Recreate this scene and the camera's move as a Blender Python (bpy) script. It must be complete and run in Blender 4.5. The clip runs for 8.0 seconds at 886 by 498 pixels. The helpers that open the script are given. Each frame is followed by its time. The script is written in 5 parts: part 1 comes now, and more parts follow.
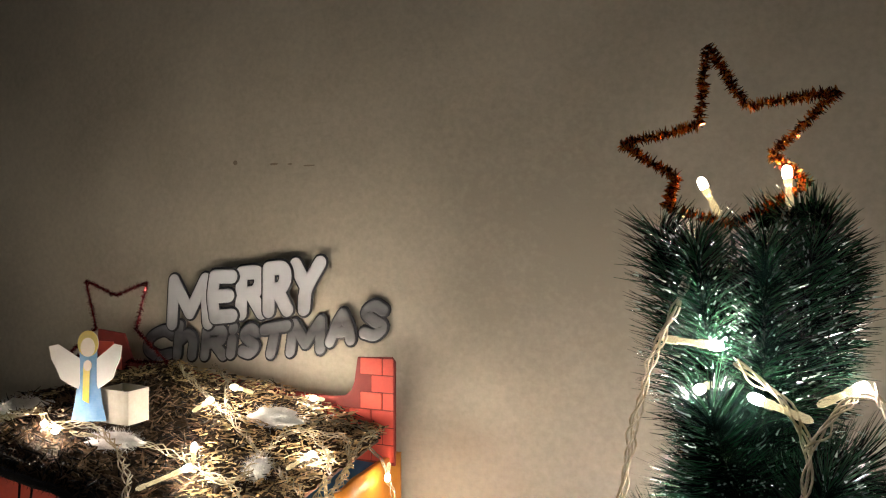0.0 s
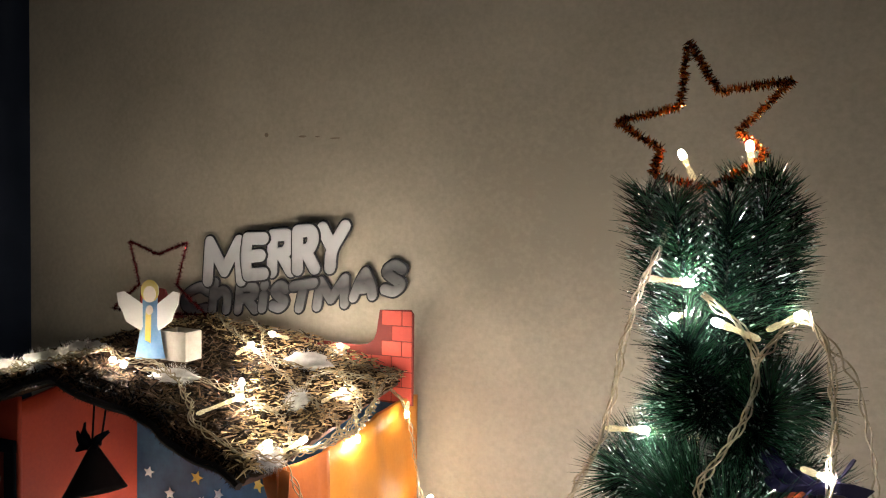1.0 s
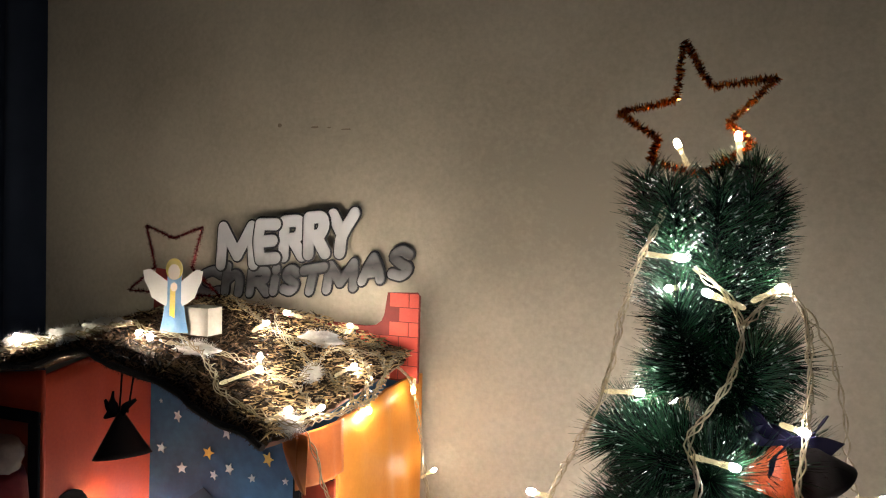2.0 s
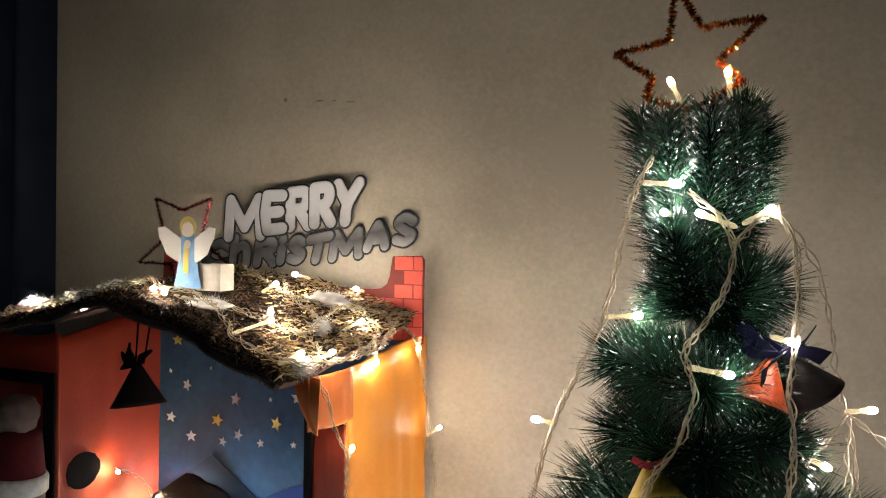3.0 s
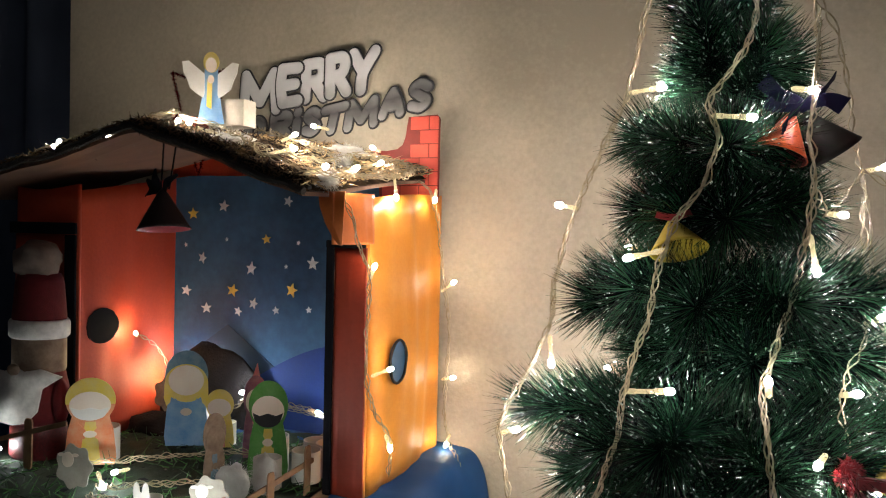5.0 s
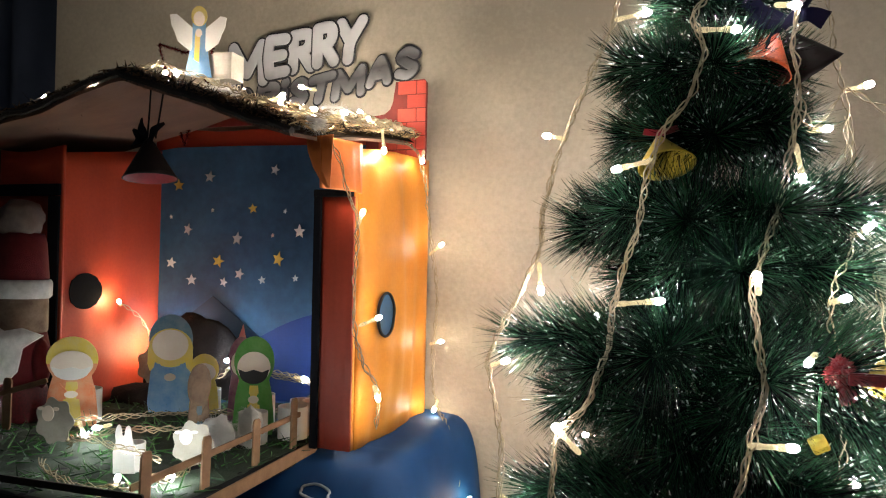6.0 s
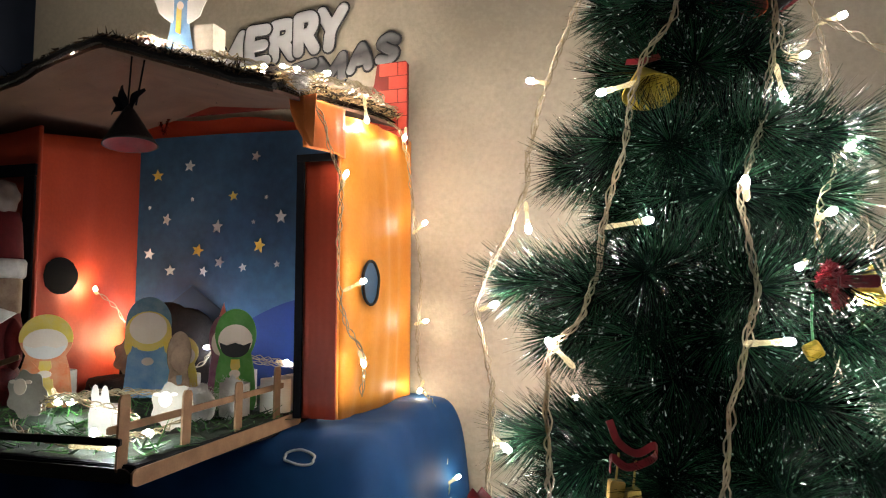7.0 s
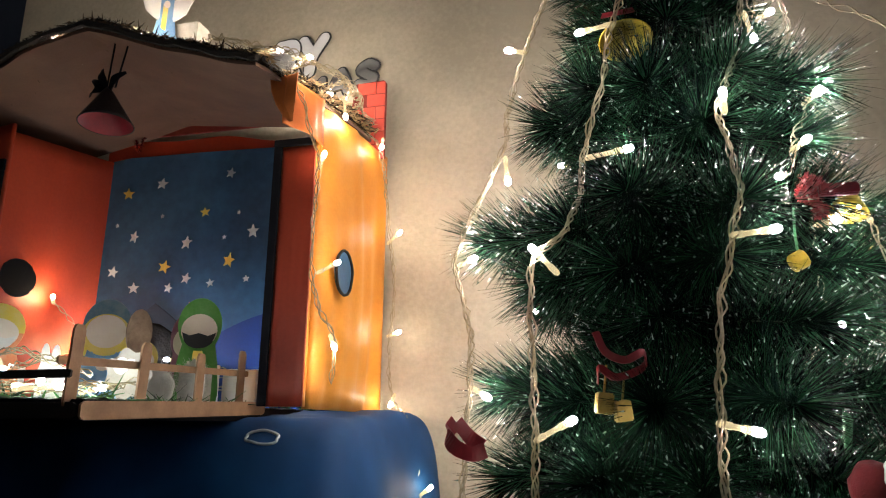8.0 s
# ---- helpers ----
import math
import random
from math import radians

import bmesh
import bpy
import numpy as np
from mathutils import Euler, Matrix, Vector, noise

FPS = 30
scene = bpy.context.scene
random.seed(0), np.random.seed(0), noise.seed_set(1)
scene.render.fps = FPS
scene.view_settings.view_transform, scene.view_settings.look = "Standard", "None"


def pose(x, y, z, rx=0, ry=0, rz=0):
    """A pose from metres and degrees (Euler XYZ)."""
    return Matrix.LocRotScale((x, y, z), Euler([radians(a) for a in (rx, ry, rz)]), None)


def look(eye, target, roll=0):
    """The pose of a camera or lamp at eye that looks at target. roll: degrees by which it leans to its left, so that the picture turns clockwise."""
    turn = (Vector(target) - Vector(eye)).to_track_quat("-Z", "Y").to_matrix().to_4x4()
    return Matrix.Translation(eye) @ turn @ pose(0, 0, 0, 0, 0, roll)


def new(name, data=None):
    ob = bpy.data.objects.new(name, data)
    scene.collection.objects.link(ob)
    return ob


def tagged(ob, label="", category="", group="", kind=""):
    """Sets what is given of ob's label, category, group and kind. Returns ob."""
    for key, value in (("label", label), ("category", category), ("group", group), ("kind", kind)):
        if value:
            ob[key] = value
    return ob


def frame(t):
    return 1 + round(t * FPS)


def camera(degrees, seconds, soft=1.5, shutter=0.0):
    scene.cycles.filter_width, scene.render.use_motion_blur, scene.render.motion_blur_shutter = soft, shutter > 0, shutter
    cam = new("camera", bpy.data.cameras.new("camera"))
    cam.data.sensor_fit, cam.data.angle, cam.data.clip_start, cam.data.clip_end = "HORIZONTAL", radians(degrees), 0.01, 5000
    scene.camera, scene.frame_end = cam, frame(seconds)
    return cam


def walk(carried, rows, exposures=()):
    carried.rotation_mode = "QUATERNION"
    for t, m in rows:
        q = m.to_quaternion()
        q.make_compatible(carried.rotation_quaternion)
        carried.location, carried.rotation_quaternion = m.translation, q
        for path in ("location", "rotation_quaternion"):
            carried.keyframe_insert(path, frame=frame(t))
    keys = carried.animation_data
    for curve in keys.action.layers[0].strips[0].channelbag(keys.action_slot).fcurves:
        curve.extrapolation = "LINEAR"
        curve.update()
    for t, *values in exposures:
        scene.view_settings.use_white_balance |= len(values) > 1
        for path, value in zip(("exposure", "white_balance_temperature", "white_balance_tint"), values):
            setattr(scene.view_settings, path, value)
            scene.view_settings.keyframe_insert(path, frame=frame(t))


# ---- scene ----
cam = camera(63.5, 8.0, soft=1.1)
METRES, EYE, TILT, LEAN, TURN = 0.72, 1.317, 0.0, 0.0, 22.0
ROWS = [
    (0.0, 0.0, 0.0, 0.0, 0.0, 0.0, -0.0),
    (0.5, -0.0136, -0.0643, -0.0104, -0.14, -1.27, -0.48),
    (1.0, -0.0292, -0.1292, -0.0203, -0.27, -1.82, -0.68),
    (2.5, -0.0637, -0.2158, -0.0733, -1.21, -1.66, -1.68),
    (3.0, -0.0675, -0.2384, -0.1269, -1.32, -0.94, -0.95),
    (3.5, -0.0892, -0.2496, -0.1857, -1.42, -1.85, -1.45),
    (4.0, -0.1074, -0.2588, -0.2454, -1.38, -2.47, -1.38),
    (4.5, -0.1033, -0.2661, -0.3107, -1.58, -2.04, -1.34),
    (6.0, -0.1052, -0.2653, -0.4927, -3.01, 0.67, -1.13),
    (6.5, -0.1193, -0.2609, -0.5481, -4.13, 2.61, -0.73),
    (7.0, -0.1129, -0.252, -0.6165, -4.71, 4.36, -0.12),
    (7.5, -0.1124, -0.2353, -0.701, -5.79, 8.44, -0.84),
    (8.0, -0.1192, -0.2059, -0.8078, -7.4, 13.86, -0.64),
]
walk(cam, [(t, pose(0, 0, EYE, TILT, LEAN, TURN) @ pose(METRES * x, METRES * y, METRES * z, 90 + pitch, roll, yaw)) for t, x, y, z, yaw, pitch, roll in ROWS],
     exposures=[(0.0, 0.03, 6250, 15), (2.5, 0.0, 6250, 15), (4.0, 0.03, 6250, 15), (6.0, 0.18, 6250, 15), (8.0, 0.27, 6250, 15)])

# ---------------------------------------------------------------- world
world = bpy.data.worlds.new("night_room")
world.use_nodes = True
scene.world = world
world.node_tree.nodes["Background"].inputs[0].default_value = (0.010, 0.014, 0.022, 1)
world.node_tree.nodes["Background"].inputs[1].default_value = 0.3
LED_POWER = 450.0
# bluish fill lamp added in an invented window behind the camera
fill_lamp = bpy.data.lights.new("added_window_fill", "AREA")
fill_lamp.shape, fill_lamp.size, fill_lamp.size_y, fill_lamp.energy, fill_lamp.color = "RECTANGLE", 2.6, 1.4, 0.8, (0.50, 0.72, 1.0)
new("added_window_fill", fill_lamp).matrix_world = look((-0.1, -2.68, 1.5), (-0.1, 0.0, 1.3))


# ---------------------------------------------------------------- materials
def mat(name, colour, colour2=None, rough=0.6, metal=0.0, scale=30.0, fine=400.0, bump=0.15, depth=0.001, island=0.0,
        transmission=0.0, emit=0.0, spec=0.5, sheen=0.0, ramp=(0.35, 0.7), obj_random=0.0):
    """A surface with stains at one scale and grain at a finer one."""
    m = bpy.data.materials.new(name)
    m.use_nodes = True
    nt = m.node_tree
    p = nt.nodes["Principled BSDF"]
    p.inputs["Roughness"].default_value = rough
    p.inputs["Metallic"].default_value = metal
    p.inputs["Transmission Weight"].default_value = transmission
    p.inputs["Specular IOR Level"].default_value = spec
    p.inputs["Sheen Weight"].default_value = sheen
    co = nt.nodes.new("ShaderNodeTexCoord")
    n1 = nt.nodes.new("ShaderNodeTexNoise")
    n1.inputs["Scale"].default_value, n1.inputs["Detail"].default_value = scale, 6
    n2 = nt.nodes.new("ShaderNodeTexNoise")
    n2.inputs["Scale"].default_value, n2.inputs["Detail"].default_value = fine, 3
    for n in (n1, n2):
        nt.links.new(co.outputs["Object"], n.inputs["Vector"])
    cr = nt.nodes.new("ShaderNodeValToRGB")
    c2 = colour2 or tuple(c * 0.72 for c in colour)
    cr.color_ramp.elements[0].position, cr.color_ramp.elements[1].position = ramp
    cr.color_ramp.elements[0].color, cr.color_ramp.elements[1].color = (*c2, 1), (*colour, 1)
    mixer = nt.nodes.new("ShaderNodeMath")
    mixer.operation = "MULTIPLY_ADD"
    mixer.inputs[1].default_value, mixer.inputs[2].default_value = 0.25, 0.0
    nt.links.new(n2.outputs["Fac"], mixer.inputs[0])
    add = nt.nodes.new("ShaderNodeMath")
    add.operation = "MULTIPLY_ADD"
    add.inputs[1].default_value = 0.8
    nt.links.new(n1.outputs["Fac"], add.inputs[0])
    nt.links.new(mixer.outputs[0], add.inputs[2])
    last = add
    if island or obj_random:
        src = nt.nodes.new("ShaderNodeNewGeometry" if island else "ShaderNodeObjectInfo")
        rnd = nt.nodes.new("ShaderNodeMath")
        rnd.operation = "MULTIPLY_ADD"
        rnd.inputs[1].default_value = island or obj_random
        nt.links.new(src.outputs["Random Per Island" if island else "Random"], rnd.inputs[0])
        sub = nt.nodes.new("ShaderNodeMath")
        sub.operation = "SUBTRACT"
        sub.inputs[1].default_value = (island or obj_random) / 2
        nt.links.new(add.outputs[0], sub.inputs[0])
        nt.links.new(sub.outputs[0], rnd.inputs[2])
        last = rnd
    nt.links.new(last.outputs[0], cr.inputs["Fac"])
    nt.links.new(cr.outputs["Color"], p.inputs["Base Color"])
    if bump:
        b = nt.nodes.new("ShaderNodeBump")
        b.inputs["Strength"].default_value, b.inputs["Distance"].default_value = bump, depth
        nt.links.new(n2.outputs["Fac"], b.inputs["Height"])
        nt.links.new(b.outputs["Normal"], p.inputs["Normal"])
    if emit:
        p.inputs["Emission Color"].default_value = (*colour, 1)
        p.inputs["Emission Strength"].default_value = emit
    return m


def shaded_paper(name, stops):
    """White card with pencil shading that runs from the foot to the head of each letter."""
    m = mat(name, (0.7, 0.7, 0.7), rough=0.75, bump=0.1)
    nt = m.node_tree
    co = nt.nodes.new("ShaderNodeTexCoord")
    sep = nt.nodes.new("ShaderNodeSeparateXYZ")
    nz = nt.nodes.new("ShaderNodeTexNoise")
    nz.inputs["Scale"].default_value = 60
    ma = nt.nodes.new("ShaderNodeMath")
    ma.operation = "MULTIPLY_ADD"
    ma.inputs[1].default_value = 0.35
    off = nt.nodes.new("ShaderNodeMath")
    off.operation = "SUBTRACT"
    off.inputs[1].default_value = 0.17
    cr = nt.nodes.new("ShaderNodeValToRGB")
    while len(cr.color_ramp.elements) < len(stops):
        cr.color_ramp.elements.new(0.5)
    for e, (pos, v) in zip(cr.color_ramp.elements, stops):
        e.position, e.color = pos, (v, v, v * 1.03, 1)
    nt.links.new(co.outputs["Generated"], sep.inputs[0])
    nt.links.new(co.outputs["Object"], nz.inputs["Vector"])
    nt.links.new(sep.outputs["Z"], off.inputs[0])
    nt.links.new(nz.outputs["Fac"], ma.inputs[0])
    nt.links.new(off.outputs[0], ma.inputs[2])
    nt.links.new(ma.outputs[0], cr.inputs["Fac"])
    nt.links.new(cr.outputs["Color"], nt.nodes["Principled BSDF"].inputs["Base Color"])
    return m


WALL = mat("beige_plaster", (0.62, 0.55, 0.425), (0.38, 0.335, 0.255), rough=0.7, scale=3.6, fine=160, bump=0.25, depth=0.002)
CEIL = mat("white_ceiling_paint", (0.6, 0.57, 0.52), rough=0.9, scale=2, fine=100)
FLOOR = mat("grey_floor", (0.16, 0.15, 0.14), rough=0.5, scale=4, fine=120)
NAVY = mat("navy_doorway_dark", (0.050, 0.066, 0.108), (0.030, 0.042, 0.070), rough=0.9, scale=8, fine=700)
MARK = mat("wall_scuff", (0.30, 0.24, 0.17), rough=0.9, scale=60)
CLOTH = mat("blue_tablecloth", (0.005, 0.072, 0.22), (0.002, 0.030, 0.11), rough=0.74, scale=9, fine=1500, bump=0.25, depth=0.0006, spec=0.3)
THREAD = mat("white_embroidery", (0.50, 0.56, 0.58), rough=0.8, scale=300)
ORANGE = mat("orange_paper", (0.82, 0.33, 0.035), (0.68, 0.23, 0.02), rough=0.52, scale=7, fine=220, bump=0.12, depth=0.0015)
REDORANGE = mat("red_orange_paper", (0.56, 0.070, 0.022), (0.40, 0.040, 0.016), rough=0.6, scale=8, fine=220, bump=0.12, depth=0.0015)
FLAP_ORANGE = mat("dull_orange_paper", (0.66, 0.19, 0.03), (0.50, 0.12, 0.02), rough=0.6, scale=8, fine=220, bump=0.12, depth=0.0015)
DEEPRED = mat("deep_red_paper", (0.42, 0.055, 0.022), (0.30, 0.035, 0.015), rough=0.5, scale=9, fine=260)
BLACK = mat("black_card", (0.009, 0.009, 0.012), rough=0.9, scale=30, spec=0.15)
BRICK = mat("coral_brick_paper", (0.80, 0.115, 0.065), (0.66, 0.08, 0.05), rough=0.6, scale=25, obj_random=0.3)
MORTAR = mat("dark_red_joint", (0.26, 0.030, 0.020), rough=0.7, scale=40)
NIGHT = mat("night_blue_paper", (0.045, 0.140, 0.270), (0.014, 0.052, 0.115), rough=0.66, scale=6, fine=90, bump=0.06)
NIGHT2 = mat("slate_mountain_paper", (0.018, 0.045, 0.090), rough=0.75, scale=12)
NIGHT3 = mat("royal_blue_hill_paper", (0.010, 0.042, 0.22), rough=0.7, scale=12)
EARTH = mat("dark_brown_crumpled_paper", (0.020, 0.015, 0.013), (0.009, 0.008, 0.008), spec=0.15, rough=0.9, scale=40, fine=300, bump=0.5, depth=0.003)
SILVER = mat("white_star_card", (0.75, 0.76, 0.78), rough=0.4, scale=80)
GOLDSTAR = mat("yellow_star_card", (0.80, 0.56, 0.10), rough=0.4, scale=80)
MOSS = mat("dry_moss", (0.070, 0.044, 0.024), (0.010, 0.008, 0.006), spec=0.1, rough=0.95, scale=45, fine=500, bump=0.9, depth=0.004)
STRAW = mat("dry_straw", (0.58, 0.40, 0.19), (0.040, 0.026, 0.012), rough=0.75, scale=30, fine=800, island=1.1, bump=0)
FIBRE = mat("dark_moss_fibre", (0.13, 0.080, 0.045), (0.008, 0.006, 0.005), rough=0.85, scale=30, island=1.2, bump=0, spec=0.2)
TWIG_AND_RAIL_SHADE = mat("black_twig_and_rail_shade", (0.020, 0.015, 0.011), rough=0.85, scale=90, fine=900, bump=0.6)
COTTON = mat("cotton_snow", (0.78, 0.77, 0.74), (0.60, 0.58, 0.55), rough=1.0, scale=70, fine=900, bump=0.7, depth=0.002)
WIRE = mat("clear_wire", (0.86, 0.76, 0.55), (0.50, 0.40, 0.24), rough=0.12, scale=120, transmission=0.40, bump=0, spec=0.8)
TUBE = mat("frosted_led_tube", (0.90, 0.84, 0.62), (0.80, 0.70, 0.42), rough=0.18, scale=150, transmission=0.75, bump=0)
TUBE.node_tree.nodes["Principled BSDF"].inputs["Emission Color"].default_value = (1.0, 0.86, 0.52, 1)
TUBE.node_tree.nodes["Principled BSDF"].inputs["Emission Strength"].default_value = 0.22
LED_W = mat("warm_white_led", (1.0, 0.93, 0.83), emit=LED_POWER * 0.85, bump=0)
# output raised above the other strings to brighten wall and tree
LED_BRIGHT = mat("boosted_warm_white_led", (1.0, 0.92, 0.80), emit=LED_POWER * 2.1, bump=0)
LED_COOL = mat("cool_white_led", (0.84, 0.94, 1.0), emit=LED_POWER * 1.5, bump=0)
LED_YARD = mat("neutral_white_led", (0.94, 1.0, 0.92), emit=LED_POWER * 0.95, bump=0)
LED_GOLD = mat("golden_led", (1.0, 0.76, 0.40), emit=LED_POWER * 1.0, bump=0)
LED_SIDE = mat("warm_white_led_dim", (1.0, 0.84, 0.56), emit=LED_POWER * 0.42, bump=0)
LED_Y = mat("golden_white_led", (1.0, 0.88, 0.69), emit=LED_POWER * 1.4, bump=0)
NEEDLE = mat("dark_green_needle", (0.024, 0.072, 0.036), (0.003, 0.008, 0.008), rough=0.2, scale=14, fine=300, bump=0, island=1.0, spec=0.9)
GLINT = mat("painted_needle_glint", (0.46, 0.56, 0.48), (0.05, 0.09, 0.07), rough=0.12, scale=14, bump=0, island=1.0, spec=1.0)
STEM = mat("brown_wire_stem", (0.030, 0.026, 0.018), rough=0.7, scale=60)
TINSEL_C = mat("copper_tinsel", (1.0, 0.42, 0.09), (0.10, 0.016, 0.010), rough=0.2, metal=0.9, scale=60, island=0.8, bump=0)
TINSEL_R = mat("maroon_tinsel", (0.30, 0.03, 0.035), (0.09, 0.01, 0.015), rough=0.25, metal=0.8, scale=60, island=0.8, bump=0)
WOOD = mat("ice_lolly_stick_wood", (0.30, 0.17, 0.085), (0.20, 0.105, 0.05), rough=0.7, scale=60, fine=500)
GRASS = mat("green_paper_grass", (0.045, 0.17, 0.03), (0.008, 0.03, 0.010), rough=0.6, scale=30, island=0.7, bump=0)
GROUND = mat("dark_green_felt", (0.016, 0.032, 0.014), rough=0.95, scale=50, fine=800, bump=0.6)
CREAM = mat("off_white_card", (0.42, 0.39, 0.33), (0.32, 0.29, 0.24), rough=0.85, scale=60)
PAPER = mat("white_paper", (0.78, 0.76, 0.72), (0.70, 0.67, 0.62), rough=0.8, scale=30)
SKIN = mat("cream_paper", (0.80, 0.70, 0.60), (0.74, 0.62, 0.51), rough=0.8, scale=40)
BLUEP = mat("crayon_blue_paper", (0.13, 0.30, 0.58), (0.26, 0.42, 0.62), rough=0.8, scale=70)
GREYBLUE = mat("crayon_slate_paper", (0.10, 0.20, 0.28), (0.20, 0.27, 0.32), rough=0.8, scale=80)
YELP = mat("crayon_yellow_paper", (0.75, 0.55, 0.07), (0.70, 0.56, 0.20), rough=0.8, scale=70)
ORAP = mat("crayon_orange_paper", (0.72, 0.20, 0.07), (0.70, 0.36, 0.20), rough=0.8, scale=70)
GREENP = mat("crayon_green_paper", (0.06, 0.26, 0.035), (0.14, 0.34, 0.09), rough=0.8, scale=70)
BROWNP = mat("crayon_brown_paper", (0.16, 0.10, 0.065), (0.30, 0.22, 0.15), rough=0.8, scale=70)
PURPLEP = mat("crayon_plum_paper", (0.20, 0.06, 0.12), (0.33, 0.17, 0.20), rough=0.8, scale=70)
PINKP = mat("crayon_pink_paper", (0.68, 0.16, 0.18), (0.60, 0.25, 0.22), rough=0.8, scale=70)
INK = mat("black_ink", (0.02, 0.02, 0.022), rough=0.7, scale=60)
LETTER_A = shaded_paper("pencil_shaded_card_pale", [(0.0, 0.30), (0.35, 0.55), (1.0, 0.66)])
LETTER_B = shaded_paper("pencil_shaded_card_dark", [(0.0, 0.40), (0.30, 0.17), (0.65, 0.065), (1.0, 0.20)])
OUTLINE = mat("charcoal_card_edge", (0.032, 0.032, 0.036), rough=0.8, scale=60)
RED_GLITTER = mat("orange_red_glitter_card", (0.75, 0.13, 0.025), (0.50, 0.05, 0.012), rough=0.40, metal=0.0, scale=500, fine=1800, bump=0.5, depth=0.0004)
RED_KNOT = mat("dark_red_glitter", (0.14, 0.008, 0.012), (0.06, 0.004, 0.006), rough=0.5, scale=300, fine=1500, bump=0.4)
UNDERSIDE = mat("brown_card", (0.145, 0.078, 0.048), (0.10, 0.052, 0.033), rough=0.85, scale=20)
RED_SATIN = mat("red_satin", (0.26, 0.010, 0.018), (0.16, 0.006, 0.010), rough=0.4, scale=60)
BLACK_GLITTER = mat("dark_brown_glitter_card", (0.014, 0.009, 0.009), spec=0.25, rough=0.55, scale=300, fine=1500, bump=0.6)
INDIGO = mat("indigo_ribbon", (0.004, 0.0035, 0.018), spec=0.1, rough=0.9, scale=60)
YELLOW = mat("yellow_felt_card", (0.55, 0.40, 0.028), (0.42, 0.28, 0.015), rough=0.6, scale=50)
GOLD = mat("gold_foil", (0.85, 0.62, 0.20), (0.60, 0.40, 0.10), rough=0.28, metal=0.9, scale=120)
GREEN_CORD = mat("green_cord", (0.03, 0.20, 0.06), rough=0.5, scale=90)
WHITE_PLUSH = mat("white_plush", (0.75, 0.72, 0.68), rough=1.0, scale=120, fine=900, bump=0.8)
GREY_PLUSH = mat("grey_plush", (0.24, 0.18, 0.15), rough=1.0, scale=120, fine=900, bump=0.8)
RED_PLUSH = mat("red_plush", (0.14, 0.009, 0.011), rough=0.9, scale=120, fine=900, bump=0.6)


# ---------------------------------------------------------------- mesh helpers
rng = random.Random(7)
nrg = np.random.default_rng(11)


def thing(name, at, label, category, group="", kind=""):
    ob = new(name)
    ob.matrix_world = Matrix.Translation(at)
    ob.empty_display_size = 0.02
    return tagged(ob, label, category, group, kind)


def part(name, bm, material, parent=None, label="", smooth=False):
    """Links a bmesh built in world places as one mesh under its parent."""
    me = bpy.data.meshes.new(name)
    base = Vector((0, 0, 0))
    if parent is not None:
        base = home(parent)
        bmesh.ops.translate(bm, verts=bm.verts, vec=-base)
    bm.normal_update()
    bm.to_mesh(me)
    bm.free()
    for m in material if isinstance(material, (list, tuple)) else [material]:
        me.materials.append(m)
    if smooth:
        me.polygons.foreach_set("use_smooth", [True] * len(me.polygons))
    ob = new(name, me)
    if parent is not None:
        ob.parent = parent
    if label:
        ob["label"] = label
    return ob


def home(ob):
    v = Vector(ob.location)
    while ob.parent is not None:
        ob = ob.parent
        v = v + ob.location
    return v


def raw(name, verts, faces, material, parent=None, smooth=False, index=None):
    """The same from arrays of world places."""
    verts = np.asarray(verts, dtype=float)
    if parent is not None:
        verts = verts - np.array(home(parent))
    me = bpy.data.meshes.new(name)
    me.from_pydata(verts.tolist(), [], faces if isinstance(faces, list) else faces.tolist())
    for m in material if isinstance(material, (list, tuple)) else [material]:
        me.materials.append(m)
    if index is not None:
        me.polygons.foreach_set("material_index", index)
    if smooth:
        me.polygons.foreach_set("use_smooth", [True] * len(me.polygons))
    me.update()
    ob = new(name, me)
    if parent is not None:
        ob.parent = parent
    return ob


def box(bm, lo, hi, bevel=0.0, index=0):
    c = [(a + b) / 2 for a, b in zip(lo, hi)]
    s = [abs(b - a) for a, b in zip(lo, hi)]
    got = bmesh.ops.create_cube(bm, size=1.0, matrix=Matrix.LocRotScale(c, None, s))
    faces = {f for v in got["verts"] for f in v.link_faces}
    if bevel:
        edges = list({e for f in faces for e in f.edges})
        out = bmesh.ops.bevel(bm, geom=edges, offset=bevel, segments=2, affect="EDGES")
        faces |= set(out["faces"])
    for f in faces:
        if f.is_valid:
            f.material_index = index
    return bm


def plate(bm, outline, thick, m=None, index=0):
    """A flat outline in x and z, thickened to the back (y from 0 to thick), then put in place by m."""
    m = m or Matrix()
    n = len(outline)
    front = [bm.verts.new(m @ Vector((x, 0, z))) for x, z in outline]
    back = [bm.verts.new(m @ Vector((x, thick, z))) for x, z in outline]
    fs = [bm.faces.new(front), bm.faces.new(back[::-1])]
    for i in range(n):
        fs.append(bm.faces.new((front[i], back[i], back[(i + 1) % n], front[(i + 1) % n])))
    for f in fs:
        f.material_index = index
    return bm


def oval(cx, cz, rx, rz, n=24, a0=0, a1=360):
    full = abs(a1 - a0) >= 360
    k = n if full else n - 1
    return [(cx + rx * math.cos(radians(a0 + (a1 - a0) * i / k)), cz + rz * math.sin(radians(a0 + (a1 - a0) * i / k))) for i in range(n)]


def star_outline(cx, cz, r, turn=90, ratio=0.45):
    return [(cx + (r if i % 2 == 0 else r * ratio) * math.cos(radians(turn + 36 * i)),
             cz + (r if i % 2 == 0 else r * ratio) * math.sin(radians(turn + 36 * i))) for i in range(10)]


